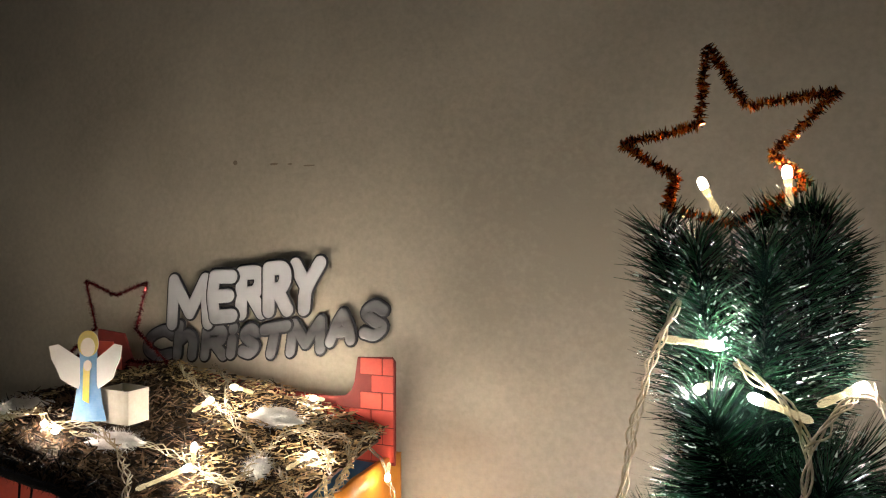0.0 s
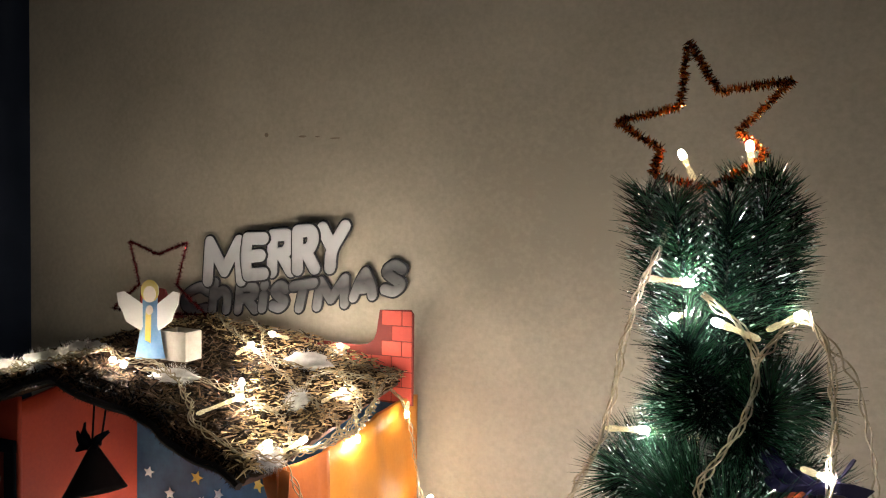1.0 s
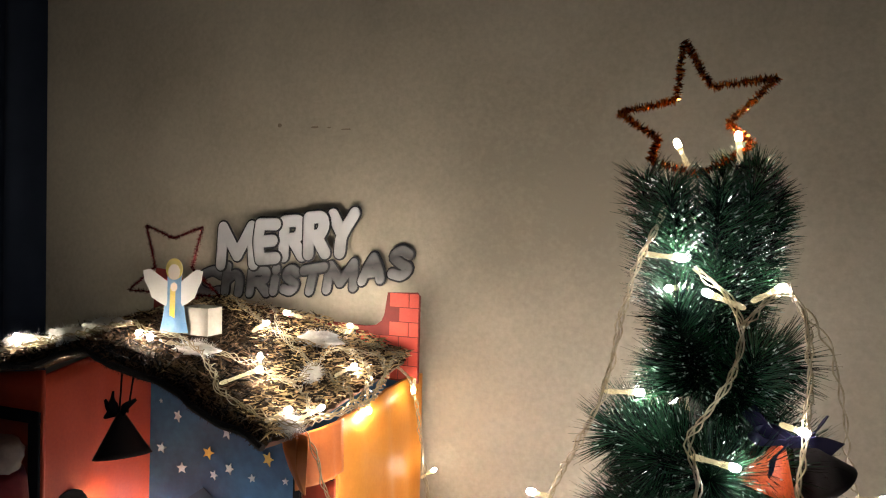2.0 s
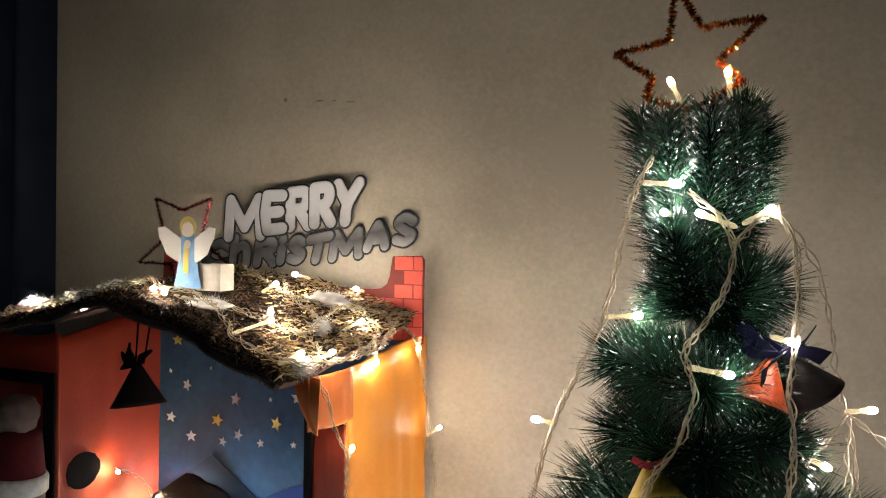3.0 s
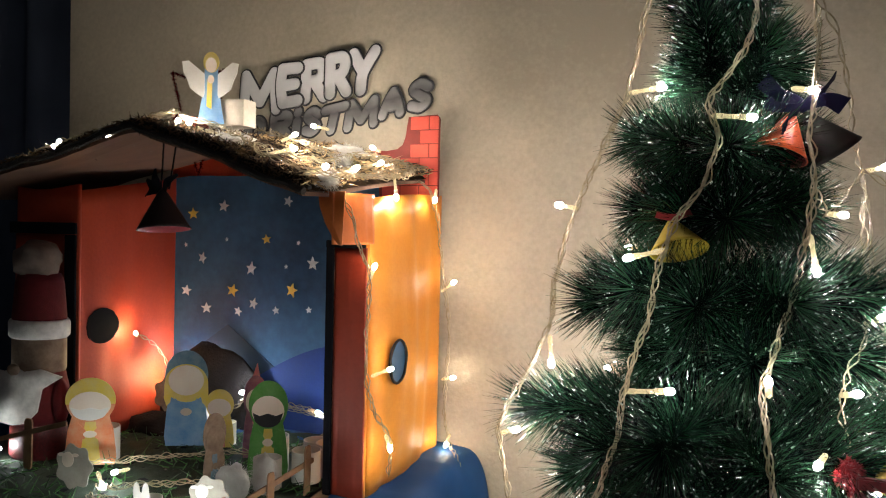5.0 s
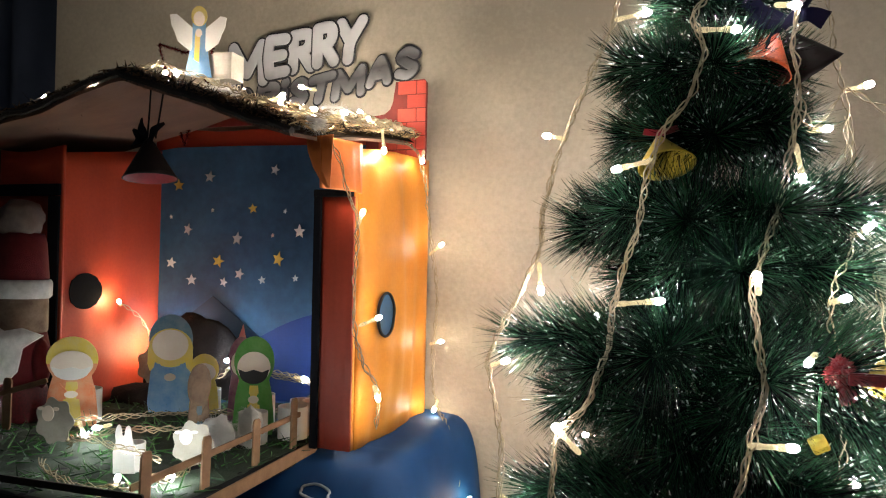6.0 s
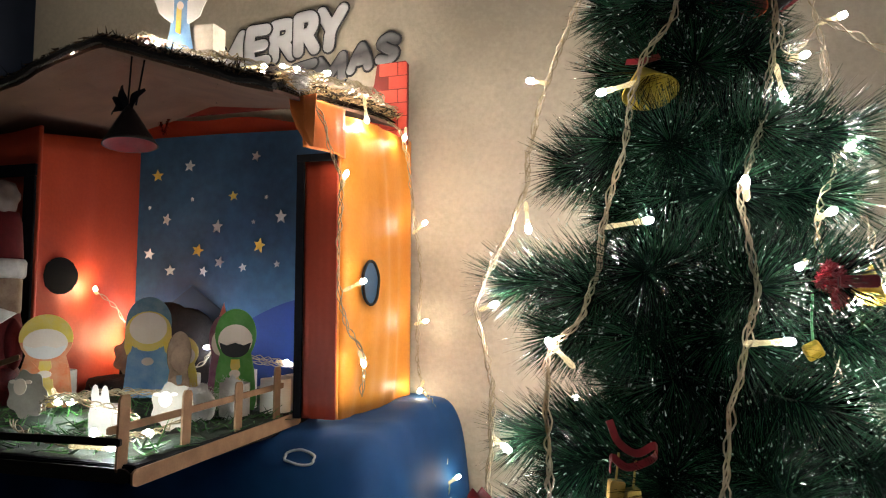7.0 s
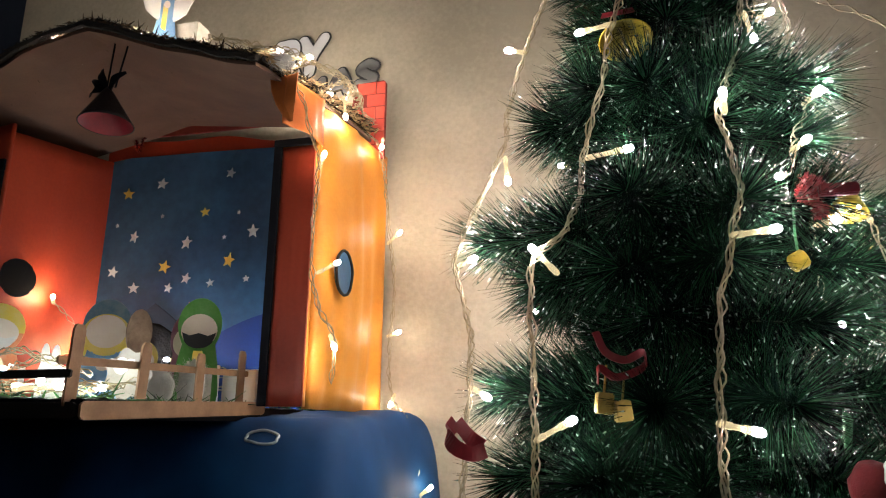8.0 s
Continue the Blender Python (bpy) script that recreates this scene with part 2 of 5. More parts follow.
def smooth_line(pts, step):
    """A Catmull-Rom line through the points, about one point every step metres."""
    p = [np.array(q, float) for q in pts]
    p = [2 * p[0] - p[1]] + p + [2 * p[-1] - p[-2]]
    out = []
    for i in range(1, len(p) - 2):
        n = max(2, int(np.linalg.norm(p[i + 1] - p[i]) / step))
        for k in range(n):
            t = k / n
            out.append(0.5 * (2 * p[i] + (p[i + 1] - p[i - 1]) * t + (2 * p[i - 1] - 5 * p[i] + 4 * p[i + 1] - p[i + 2]) * t * t
                              + (3 * p[i] - p[i - 1] - 3 * p[i + 1] + p[i + 2]) * t ** 3))
    out.append(p[-2])
    return np.array(out)


def frames_along(line):
    d = np.gradient(line, axis=0)
    d /= np.linalg.norm(d, axis=1)[:, None] + 1e-12
    ref = np.array([0.31, 0.87, 0.38])
    u = np.cross(d, ref)
    u /= np.linalg.norm(u, axis=1)[:, None] + 1e-12
    return d, u, np.cross(d, u)


def tube(line, radius, sides=6, closed=False):
    """Rings round a line: vertices and faces. radius: a number, or one for each point."""
    line = np.asarray(line, float)
    d, u, v = frames_along(line)
    n = len(line)
    r = np.broadcast_to(np.asarray(radius, float), (n,))
    a = np.arange(sides) * 2 * math.pi / sides
    verts = (line[:, None, :] + r[:, None, None] * (np.cos(a)[None, :, None] * u[:, None, :] + np.sin(a)[None, :, None] * v[:, None, :])).reshape(-1, 3)
    faces = []
    for i in range(n if closed else n - 1):
        j = (i + 1) % n
        for k in range(sides):
            l = (k + 1) % sides
            faces.append((i * sides + k, i * sides + l, j * sides + l, j * sides + k))
    if not closed:
        faces.append(tuple(range(sides))[::-1])
        faces.append(tuple((n - 1) * sides + k for k in range(sides)))
    return verts, faces


def join(pieces):
    verts, faces, base = [], [], 0
    for v, f in pieces:
        verts.append(np.asarray(v))
        faces += [tuple(i + base for i in q) for q in f]
        base += len(v)
    return np.concatenate(verts), faces


def spikes(root, way, length, width):
    """Thin three-sided needles: arrays of roots, unit ways, lengths and widths."""
    n = len(root)
    ref = nrg.normal(size=(n, 3))
    u = np.cross(way, ref)
    u /= np.linalg.norm(u, axis=1)[:, None] + 1e-12
    v = np.cross(way, u)
    w = width[:, None]
    ring = [root + w * (math.cos(a) * u + math.sin(a) * v) for a in (0, 2.094, 4.189)]
    tip = root + way * length[:, None]
    tip2 = tip + 0.35 * w * u
    verts = np.stack(ring + [tip, tip2], axis=1).reshape(-1, 3)
    b = np.arange(n)[:, None] * 5
    f = np.concatenate([b + np.array([[0, 1, 3]]), b + np.array([[1, 2, 3]]), b + np.array([[2, 0, 4]]), b + np.array([[0, 3, 4]])], axis=0)
    return verts, f


def cable(name, pts, parent, strands=4, spread=0.0019, r=0.00062, twist=170.0, seed=0):
    """A loose twist of thin clear wires along a line."""
    line = smooth_line(pts, 0.004)
    d, u, v = frames_along(line)
    s = np.concatenate([[0], np.cumsum(np.linalg.norm(np.diff(line, axis=0), axis=1))])
    lr = np.random.default_rng(seed + 3)
    made = []
    for k in range(strands):
        ph = 6.283 * k / strands
        wob = spread * (1 + 0.5 * np.sin(s * 55 + lr.uniform(0, 6)) + 0.35 * np.sin(s * 131 + lr.uniform(0, 6)))
        a = s * twist + ph + 0.8 * np.sin(s * 40 + k)
        made.append(tube(line + (wob * np.cos(a))[:, None] * u + (wob * np.sin(a))[:, None] * v, r, 5))
    v, f = join(made)
    return raw(name, v, f, WIRE, parent, smooth=True)


def bulb(a, b, parent, led, size=1.0):
    """A clear LED tube from its socket a to its glowing end b."""
    a, b = Vector(a), Vector(b)
    way = (b - a).normalized()
    ln = max((b - a).length, 0.017)
    b = a + way * ln
    body = ln - 0.0065
    prof = [(-0.002, 0.0010), (0.0, 0.0021), (0.006, 0.0022), (0.0065, 0.0017), (body * 0.72, 0.0017), (body * 0.74, 0.0023), (body, 0.0023)]
    line = np.array([a + way * s for s, _ in prof])
    v, f = tube(line, [q * size for _, q in prof], 10)
    ob = raw("bulb", v, f, TUBE, parent, smooth=True)
    core = np.array([a + way * (body + s) for s in (-0.0004, 0.0004, 0.0040, 0.0056, 0.0064)])
    v, f = tube(core, np.array([0.0019, 0.0025, 0.0025, 0.0019, 0.0008]) * size, 8)
    raw("led_tip", v, f, led, ob, smooth=True)
    return ob


def bristle(name, line, parent, material, n, length, width, core=0.001, lean=0.3, core_mat=None):
    """A pipe cleaner or tinsel stem: a core with short bristles."""
    line = np.asarray(line, float)
    seg = nrg.integers(0, len(line) - 1, n)
    t = nrg.random(n)[:, None]
    root = line[seg] * (1 - t) + line[seg + 1] * t
    way = nrg.normal(size=(n, 3))
    d = line[seg + 1] - line[seg]
    d /= np.linalg.norm(d, axis=1)[:, None] + 1e-12
    way -= (way * d).sum(1)[:, None] * d * (1 - lean)
    way /= np.linalg.norm(way, axis=1)[:, None]
    v1, f1 = spikes(root, way, length * nrg.uniform(0.6, 1.1, n), np.full(n, width))
    v2, f2 = tube(line, core, 6)
    v, f = join([(v1, f1), (v2, f2)])
    return raw(name, v, f, material, parent)


def grid_sheet(nx, ny, fn):
    verts = [fn(i / nx, j / ny) for j in range(ny + 1) for i in range(nx + 1)]
    faces = [(j * (nx + 1) + i, j * (nx + 1) + i + 1, (j + 1) * (nx + 1) + i + 1, (j + 1) * (nx + 1) + i) for j in range(ny) for i in range(nx)]
    return verts, faces


def thick_sheet(nx, ny, fn, t):
    """A sheet with a top and an underside t below it."""
    v, f = grid_sheet(nx, ny, fn)
    n = len(v)
    v2 = [(x, y, z - t) for x, y, z in v]
    f2 = [tuple(i + n for i in q[::-1]) for q in f]
    rim = [i for i in range(nx + 1)] + [j * (nx + 1) + nx for j in range(1, ny + 1)] + [ny * (nx + 1) + i for i in range(nx - 1, -1, -1)] + [j * (nx + 1) for j in range(ny - 1, 0, -1)]
    side = [(rim[k], rim[k] + n, rim[(k + 1) % len(rim)] + n, rim[(k + 1) % len(rim)]) for k in range(len(rim))]
    return v + v2, f + f2 + side


def lump(bm, c, r, seed, rough=0.35, sub=3, index=0):
    got = bmesh.ops.create_icosphere(bm, subdivisions=sub, radius=1.0)
    for v in got["verts"]:
        k = 1 + rough * noise.noise(v.co * 2.1 + Vector((seed, 0, 0))) + 0.5 * rough * noise.noise(v.co * 6 + Vector((0, seed, 0)))
        v.co = Vector(c) + Vector((v.co.x * r[0] * k, v.co.y * r[1] * k, v.co.z * r[2] * k))
    for v in got["verts"]:
        for f in v.link_faces:
            f.material_index = index


# ---------------------------------------------------------------- the room
def slab(name, lo, hi, material, label, category, kind="structure"):
    bm = bmesh.new()
    box(bm, lo, hi)
    return tagged(part(name, bm, material), label, category, "", kind)


WALL_Y = 0.735
slab("wall_north", (-1.033, WALL_Y, 0), (2.2, WALL_Y + 0.14, 2.6), WALL, "beige plastered wall with faint stains behind the decorations", "wall")
slab("wall_north_far", (-3.2, 2.2, 0), (-1.033, 2.34, 2.6), WALL, "unlit plaster wall beyond the doorway", "wall")
slab("wall_east", (2.2, -2.6, 0), (2.34, 0.875, 2.6), WALL, "beige plastered side wall", "wall")
# south wall pieced round an opening added for the fill lamp
slab("wall_south_west", (-3.2, -2.74, 0), (-1.4, -2.6, 2.6), WALL, "beige plastered wall beside the added window", "wall")
slab("wall_south_east", (1.2, -2.74, 0), (2.34, -2.6, 2.6), WALL, "beige plastered wall beside the added window", "wall")
slab("wall_south_sill", (-1.4, -2.74, 0), (1.2, -2.6, 0.8), WALL, "beige plastered wall under the added window", "wall")
slab("wall_south_head", (-1.4, -2.74, 2.2), (1.2, -2.6, 2.6), WALL, "beige plastered wall over the added window", "wall")
slab("wall_west", (-3.34, -2.74, 0), (-3.2, 2.34, 2.6), WALL, "beige plastered side wall", "wall")
slab("wall_passage", (-1.033, 0.875, 0), (-0.893, 2.34, 2.6), WALL, "side wall of the dark passage", "wall")
slab("floor", (-3.34, -2.74, -0.1), (2.34, 2.34, 0.0), FLOOR, "plain grey floor", "floor")
slab("ceiling", (-3.34, -2.74, 2.6), (2.34, 2.34, 2.7), CEIL, "plain painted ceiling", "ceiling")

# navy sheet and rod stand in for the darkness of an unlit doorway
v, f = thick_sheet(90, 30, lambda a, b: (-1.90 + 0.89 * a, 0.775 + 0.022 * math.sin(a * 34 + 0.6 * math.sin(b * 3)) + 0.008 * math.sin(a * 71 + b * 4), 0.05 + 2.15 * b), 0.0)
cur = [(x, y, z) for x, y, z in v[:len(v) // 2]]
back = [(x, y + 0.003, z) for x, y, z in cur]
tagged(raw("curtain", cur + back, f, NAVY, smooth=True), "dark navy sheet added across the doorway for its darkness", "curtain")
rod = [(-1.95, 0.778, 2.2), (-1.0, 0.778, 2.2)]
v, f = tube(np.array(rod), 0.008, 10)
tagged(raw("added_rod", v, f, STEM), "added dark metal rod along the top of the navy sheet", "curtain rod", "", "structure")

bm = bmesh.new()
for x, z, w, h in ((-0.578, 1.425, 0.006, 0.006), (-0.520, 1.421, 0.012, 0.003), (-0.497, 1.420, 0.007, 0.002), (-0.470, 1.417, 0.016, 0.002)):
    plate(bm, oval(x, z, w / 2, h / 2, 9), 0.0008, Matrix.Translation((0, WALL_Y - 0.0006, 0)))
tagged(part("trim_scuffs", bm, MARK), "small scuffed nail marks on the plaster", "wall mark", "", "structure")

# ---------------------------------------------------------------- table and cloth
tbl = thing("table", (-0.62, 0.58, 0), "small table hidden under a blue cloth", "table")
bm = bmesh.new()
box(bm, (-1.02, 0.47, 0.715), (-0.315, 0.725, 0.735), 0.003)
part("tabletop", bm, WOOD, tbl)
for x in (-0.98, -0.36):
    for y in (0.50, 0.695):
        bm = bmesh.new()
        box(bm, (x - 0.02, y - 0.02, 0), (x + 0.02, y + 0.02, 0.715), 0.003)
        part("leg", bm, WOOD, tbl)


def cloth_point(a, b):
    """a runs along x over the right edge, b from the back over the front edge."""
    sx = -1.06 + 1.15 * a
    sy = 0.80 * b
    edge = -0.300
    if sx < edge:
        x, dz = sx, 0.0
    else:
        o = sx - edge
        x, dz = edge + 0.030 * (1 - math.exp(-o / 0.03)) + 0.075 * o, -max(0.0, o - 0.018 * (1 - math.exp(-o / 0.02)))
    lim = 0.235
    if sy < lim:
        y, dy = 0.727 - sy, 0.0
        dy = -0.10 * max(0.0, sy - 0.09) ** 1.2
    else:
        o = sy - lim
        y = 0.727 - lim - 0.06 * (1 - math.exp(-o / 0.05)) - 0.22 * o
        dy = -0.10 * (lim - 0.09) ** 1.2 - max(0.0, o - 0.05 * (1 - math.exp(-o / 0.05)))
    z = 0.749 + dz + dy
    drop = min(1.0, max(0.0, -dy - 0.02) * 8)
    fold = 0.014 * drop * math.sin(sx * 42 + 1.5 * math.sin(sx * 9))
    side = min(1.0, max(0.0, -dz - 0.01) * 8)
    wr = 0.0045 * noise.noise(Vector((sx * 9, sy * 9, 0))) + 0.0022 * (1 - abs(noise.noise(Vector((sx * 7 + sy * 5, sy * 12 - sx * 6, 7))))) ** 6 + 0.0014 * noise.noise(Vector((sx * 24, sy * 24, 3)))
    return (x + 0.010 * side * math.sin(sy * 34), y + fold, max(0.04, z) + wr)


v, f = grid_sheet(150, 110, cloth_point)
cl = raw("tablecloth", v, f, CLOTH, smooth=True)
sol = cl.modifiers.new("thickness", "SOLIDIFY")
sol.thickness, sol.offset = 0.0012, -1
tagged(cl, "blue satin tablecloth draped over the table edge", "tablecloth")


def ring_tag(a, b, ra, rb):
    """A stitched oval that follows the cloth."""
    t = [Vector(cloth_point(a + ra * math.cos(k) * (1 + 0.2 * abs(math.sin(2 * k))), b + rb * math.sin(k))) + Vector((0, -0.0005, 0.0018)) for k in np.linspace(0, 6.283, 25)[:-1]]
    v, f = tube(np.array(t), 0.0014, 6, closed=True)
    tagged(raw("cloth_motif", v, f, THREAD, smooth=True), "white stitched oval motif on the blue cloth", "embroidery", "cloth motifs")


ring_tag(0.6157, 0.362, 0.013, 0.010)
ring_tag(0.570, 0.470, 0.013, 0.012)

# ---------------------------------------------------------------- the stable made of a paper-covered box
BASE = 0.752
stable = thing("toy_stable", (-0.56, 0.60, BASE), "box stable covered in orange and red paper with a straw roof", "toy stable")


def wavy_panel(name, p0, p1, z0, z1, thick, material, top=None, waves=0.0, label="", n=26, lean=0.0, bulge=None):
    """An upright card from p0 to p1 (plan), thick to its left side, with a slightly buckled face. top: height along it."""
    a, b = Vector((*p0, 0)), Vector((*p1, 0))
    d = b - a
    side = Vector((-d.y, d.x, 0)).normalized()
    verts, rows = [], 16
    for s in (0, 1):
        for j in range(rows + 1):
            for i in range(n + 1):
                u, w = i / n, j / rows
                zt = top(u) if top else z1
                q = a + d * u + side * (thick * s + waves * (0.7 * noise.noise(Vector((u * 2.6, w * 1.3, thick * 90))) + 0.4 * noise.noise(Vector((u * 8, w * 0.9, 4)))))
                q = q + side * (lean * w - (bulge(u, w) if bulge else 0.0))
                verts.append((q.x, q.y, z0 + (zt - z0) * w))
    m = (rows + 1) * (n + 1)
    faces = []
    for j in range(rows):
        for i in range(n):
            k = j * (n + 1) + i
            faces.append((k, k + 1, k + n + 2, k + n + 1))
            faces.append((m + k, m + k + n + 1, m + k + n + 2, m + k + 1))
    rim = [i for i in range(n + 1)] + [j * (n + 1) + n for j in range(1, rows + 1)] + [rows * (n + 1) + i for i in range(n - 1, -1, -1)] + [j * (n + 1) for j in range(rows - 1, 0, -1)]
    faces += [(rim[k], rim[k] + m, rim[(k + 1) % len(rim)] + m, rim[(k + 1) % len(rim)]) for k in range(len(rim))]
    ob = raw(name, verts, faces, material, stable, smooth=waves > 0)
    if label:
        ob["label"] = label
    return ob


# back, the two sides and the front returns
wavy_panel("back_panel", (-0.785, 0.700), (-0.345, 0.700), BASE, 1.14, 0.006, REDORANGE, lambda u: 1.138 + 0.010 * math.sin(u * 5 + 0.4) + 0.003 * math.sin(u * 17), 0.0, "red-orange paper back with a wavy top edge")
wavy_panel("side_panel", (-0.777, 0.699), (-0.765, 0.500), BASE, 1.10, 0.006, REDORANGE, lambda u: 1.118 - 0.031 * u, 0.0035, "red-orange paper inside wall", lean=0.0)
wavy_panel("side_panel", (-0.341, 0.505), (-0.337, 0.712), BASE - 0.002, 1.09, 0.006, ORANGE, lambda u: 1.080 + 0.026 * u - 0.012 * u * u, 0.0075, "bright orange paper outer wall with vertical creases", n=48,
           bulge=lambda u, w: 0.012 * math.sin(math.pi * min(1.0, max(0.0, w))) ** 0.7 * math.sin(math.pi * u ** 0.55) ** 0.8)
wavy_panel("paper_flap", (-0.352, 0.437), (-0.3385, 0.5055), 1.030, 1.08, 0.0012, FLAP_ORANGE, lambda u: 1.083 + 0.002 * u, 0.004, "orange paper curling forward under the roof", n=12, bulge=lambda u, w: 0.006 * math.sin(3.1 * u) * (1 - w))
wavy_panel("front_panel", (-0.862, 0.497), (-0.7535, 0.497), BASE, 1.09, 0.004, REDORANGE, lambda u: 1.093 - 0.004 * math.sin(u * 4), 0.002, "red-orange paper front return")
wavy_panel("front_panel", (-0.386, 0.495), (-0.340, 0.493), BASE, 1.08, 0.005, ORANGE, lambda u: 1.031 + 0.001 * u, 0.001, "narrow orange paper front return")
wavy_panel("door_panel", (-0.379, 0.4915), (-0.3395, 0.4895), BASE, 1.026, 0.0025, DEEPRED, None, 0.0012, "deep red paper door")
wavy_panel("door_panel", (-0.860, 0.4935), (-0.770, 0.4935), BASE, 1.030, 0.0025, DEEPRED, None, 0.001, "deep red paper door")


def bar(name, lo, hi, material=BLACK):
    bm = bmesh.new()
    box(bm, lo, hi, 0.0006)
    return part(name, bm, material, stable, "black card door frame" if material is BLACK else "")


bar("door_frame", (-0.3870, 0.4862, BASE), (-0.3780, 0.4902, 1.030))
bar("door_frame", (-0.3868, 0.4850, 1.0255), (-0.3395, 0.4890, 1.0335))
bar("door_frame", (-0.770, 0.4895, BASE), (-0.752, 0.4930, 1.0305))
bar("door_frame", (-0.866, 0.4890, 1.0310), (-0.7515, 0.4930, 1.0460))

# pointed paper flap over the right door
flap = [(-0.373, 1.084), (-0.370, 1.068), (-0.363, 1.052), (-0.354, 1.039), (-0.345, 1.030), (-0.3395, 1.029), (-0.3390, 1.045), (-0.3390, 1.084)]
bm = bmesh.new()
plate(bm, flap, 0.0012)
bmesh.ops.triangulate(bm, faces=bm.faces)
bmesh.ops.subdivide_edges(bm, edges=bm.edges, cuts=2)
for v in bm.verts:
    k = (1.084 - v.co.z) / 0.056
    v.co.y += 0.437 - 0.004 * math.sin(k * 1.5) + 0.006 * math.sin((-0.339 - v.co.x) * 60)
part("paper_flap", bm, FLAP_ORANGE, stable, "pointed red-orange paper flap curling under the roof", smooth=True)

# night sky backdrop with mountains and stars
bm = bmesh.new()
plate(bm, [(-0.776, BASE), (-0.350, BASE), (-0.350, 1.112), (-0.45, 1.117), (-0.62, 1.121), (-0.74, 1.122), (-0.776, 1.118)], 0.0025, Matrix.Translation((0, 0.6945, 0)))
part("night_backdrop", bm, NIGHT, stable, "cloudy night-blue paper backdrop")
bm = bmesh.new()
plate(bm, [(-0.745, 0.845), (-0.669, 0.898), (-0.600, 0.850), (-0.54, 0.81), (-0.54, BASE), (-0.745, BASE)], 0.0012, Matrix.Translation((0, 0.6925, 0)))
part("mountain", bm, NIGHT2, stable, "slate blue paper mountain")
bm = bmesh.new()
plate(bm, [(-0.63, BASE)] + [(-0.63 + 0.27 * k / 14, 0.815 + 0.068 * math.sin(min(1.0, k / 9) * 1.57)) for k in range(15)] + [(-0.36, BASE)], 0.0012, Matrix.Translation((0, 0.6908, 0)))
part("hill", bm, NIGHT3, stable, "royal blue paper hill")
WHITE_STARS = ((-0.679, 1.076, 8), (-0.567, 1.084, 7), (-0.717, 0.997, 8), (-0.629, 0.984, 9), (-0.525, 0.995, 9), (-0.746, 0.946, 7.5), (-0.708, 0.921, 7.5),
               (-0.651, 0.919, 6.5), (-0.624, 0.932, 7.5), (-0.585, 0.924, 5.5), (-0.530, 0.928, 4.5), (-0.549, 1.024, 3), (-0.673, 1.026, 3), (-0.569, 0.989, 3), (-0.748, 1.016, 3))
YELLOW_STARS = ((-0.735, 1.064, 8), (-0.603, 1.028, 6.5), (-0.661, 0.950, 8.5), (-0.559, 0.955, 9.5))
for group, m in ((WHITE_STARS, SILVER), (YELLOW_STARS, GOLDSTAR)):
    for x, z, r in group:
        bm = bmesh.new()
        plate(bm, star_outline(0, 0, 1.15 * r / 1000, 90 + rng.uniform(-20, 20)), 0.0012, pose(x, 0.6920, z, rng.uniform(-8, 8), 0, rng.uniform(-12, 12)))
        part("star", bm, m, stable, "yellow card star" if m is GOLDSTAR else "white card star")

# round holes of the side walls: dark card disc inside, blue-lined oval outside
bm = bmesh.new()
plate(bm, [(x * (1 + 0.04 * math.sin(9 * x * 90)), z) for x, z in oval(0, 0, 0.026, 0.024, 30)], 0.0020, pose(-0.7570, 0.541, 0.908, 0, 0, 86))
part("round_window", bm, BLACK, stable, "ragged black round window")
bm = bmesh.new()
plate(bm, oval(0, 0, 0.0215, 0.0235, 30), 0.002, pose(-0.3235, 0.543, 0.896, 0, 0, 90))
rw = part("round_window", bm, mat("blue_window_lining", (0.03, 0.11, 0.22), rough=0.4, scale=50), stable, "blue-lined oval window")
rim = np.array([(-0.3225, 0.543 + 0.0225 * math.cos(a) * (1 + 0.04 * math.sin(5 * a)), 0.896 + 0.0245 * math.sin(a)) for a in np.linspace(0, 6.283, 40)[:-1]])
v, f = tube(rim, 0.0016, 6, closed=True)
raw("window_rim", v, f, TWIG_AND_RAIL_SHADE, rw, smooth=True)

# brick-printed gable board with a chimney
gable_top = [(-0.334, 1.196), (-0.338, 1.201), (-0.379, 1.199), (-0.381, 1.186)] + [(-0.383, 1.172), (-0.387, 1.162), (-0.395, 1.156), (-0.410, 1.154)]
outline = [(-0.425, 1.150), (-0.420, 1.088), (-0.334, 1.085)] + gable_top + [(-0.47, 1.156), (-0.54, 1.164), (-0.62, 1.172), (-0.70, 1.176), (-0.715, 1.210), (-0.758, 1.214), (-0.762, 1.150)]
bm = bmesh.new()
plate(bm, outline[::-1], 0.003, Matrix.Translation((0, 0.6895, 0)))
board = part("gable_board", bm, MORTAR, stable, "coral red brick-patterned card with a chimney")


FRONT_EDGE = ((-1.0, 1.06), (-0.90, 1.080), (-0.80, 1.097), (-0.72, 1.111), (-0.643, 1.126), (-0.590, 1.143), (-0.575, 1.1445), (-0.52, 1.126), (-0.474, 1.111), (-0.405, 1.087), (-0.36, 1.075), (-0.25, 1.060))
BACK_EDGE = ((-1.05, 1.07), (-0.954, 1.093), (-0.849, 1.123), (-0.70, 1.154), (-0.64, 1.170), (-0.466, 1.150), (-0.333, 1.112), (-0.25, 1.09))


def profile(k, x):
    return float(np.interp(x, [q for q, _ in k], [q for _, q in k]))


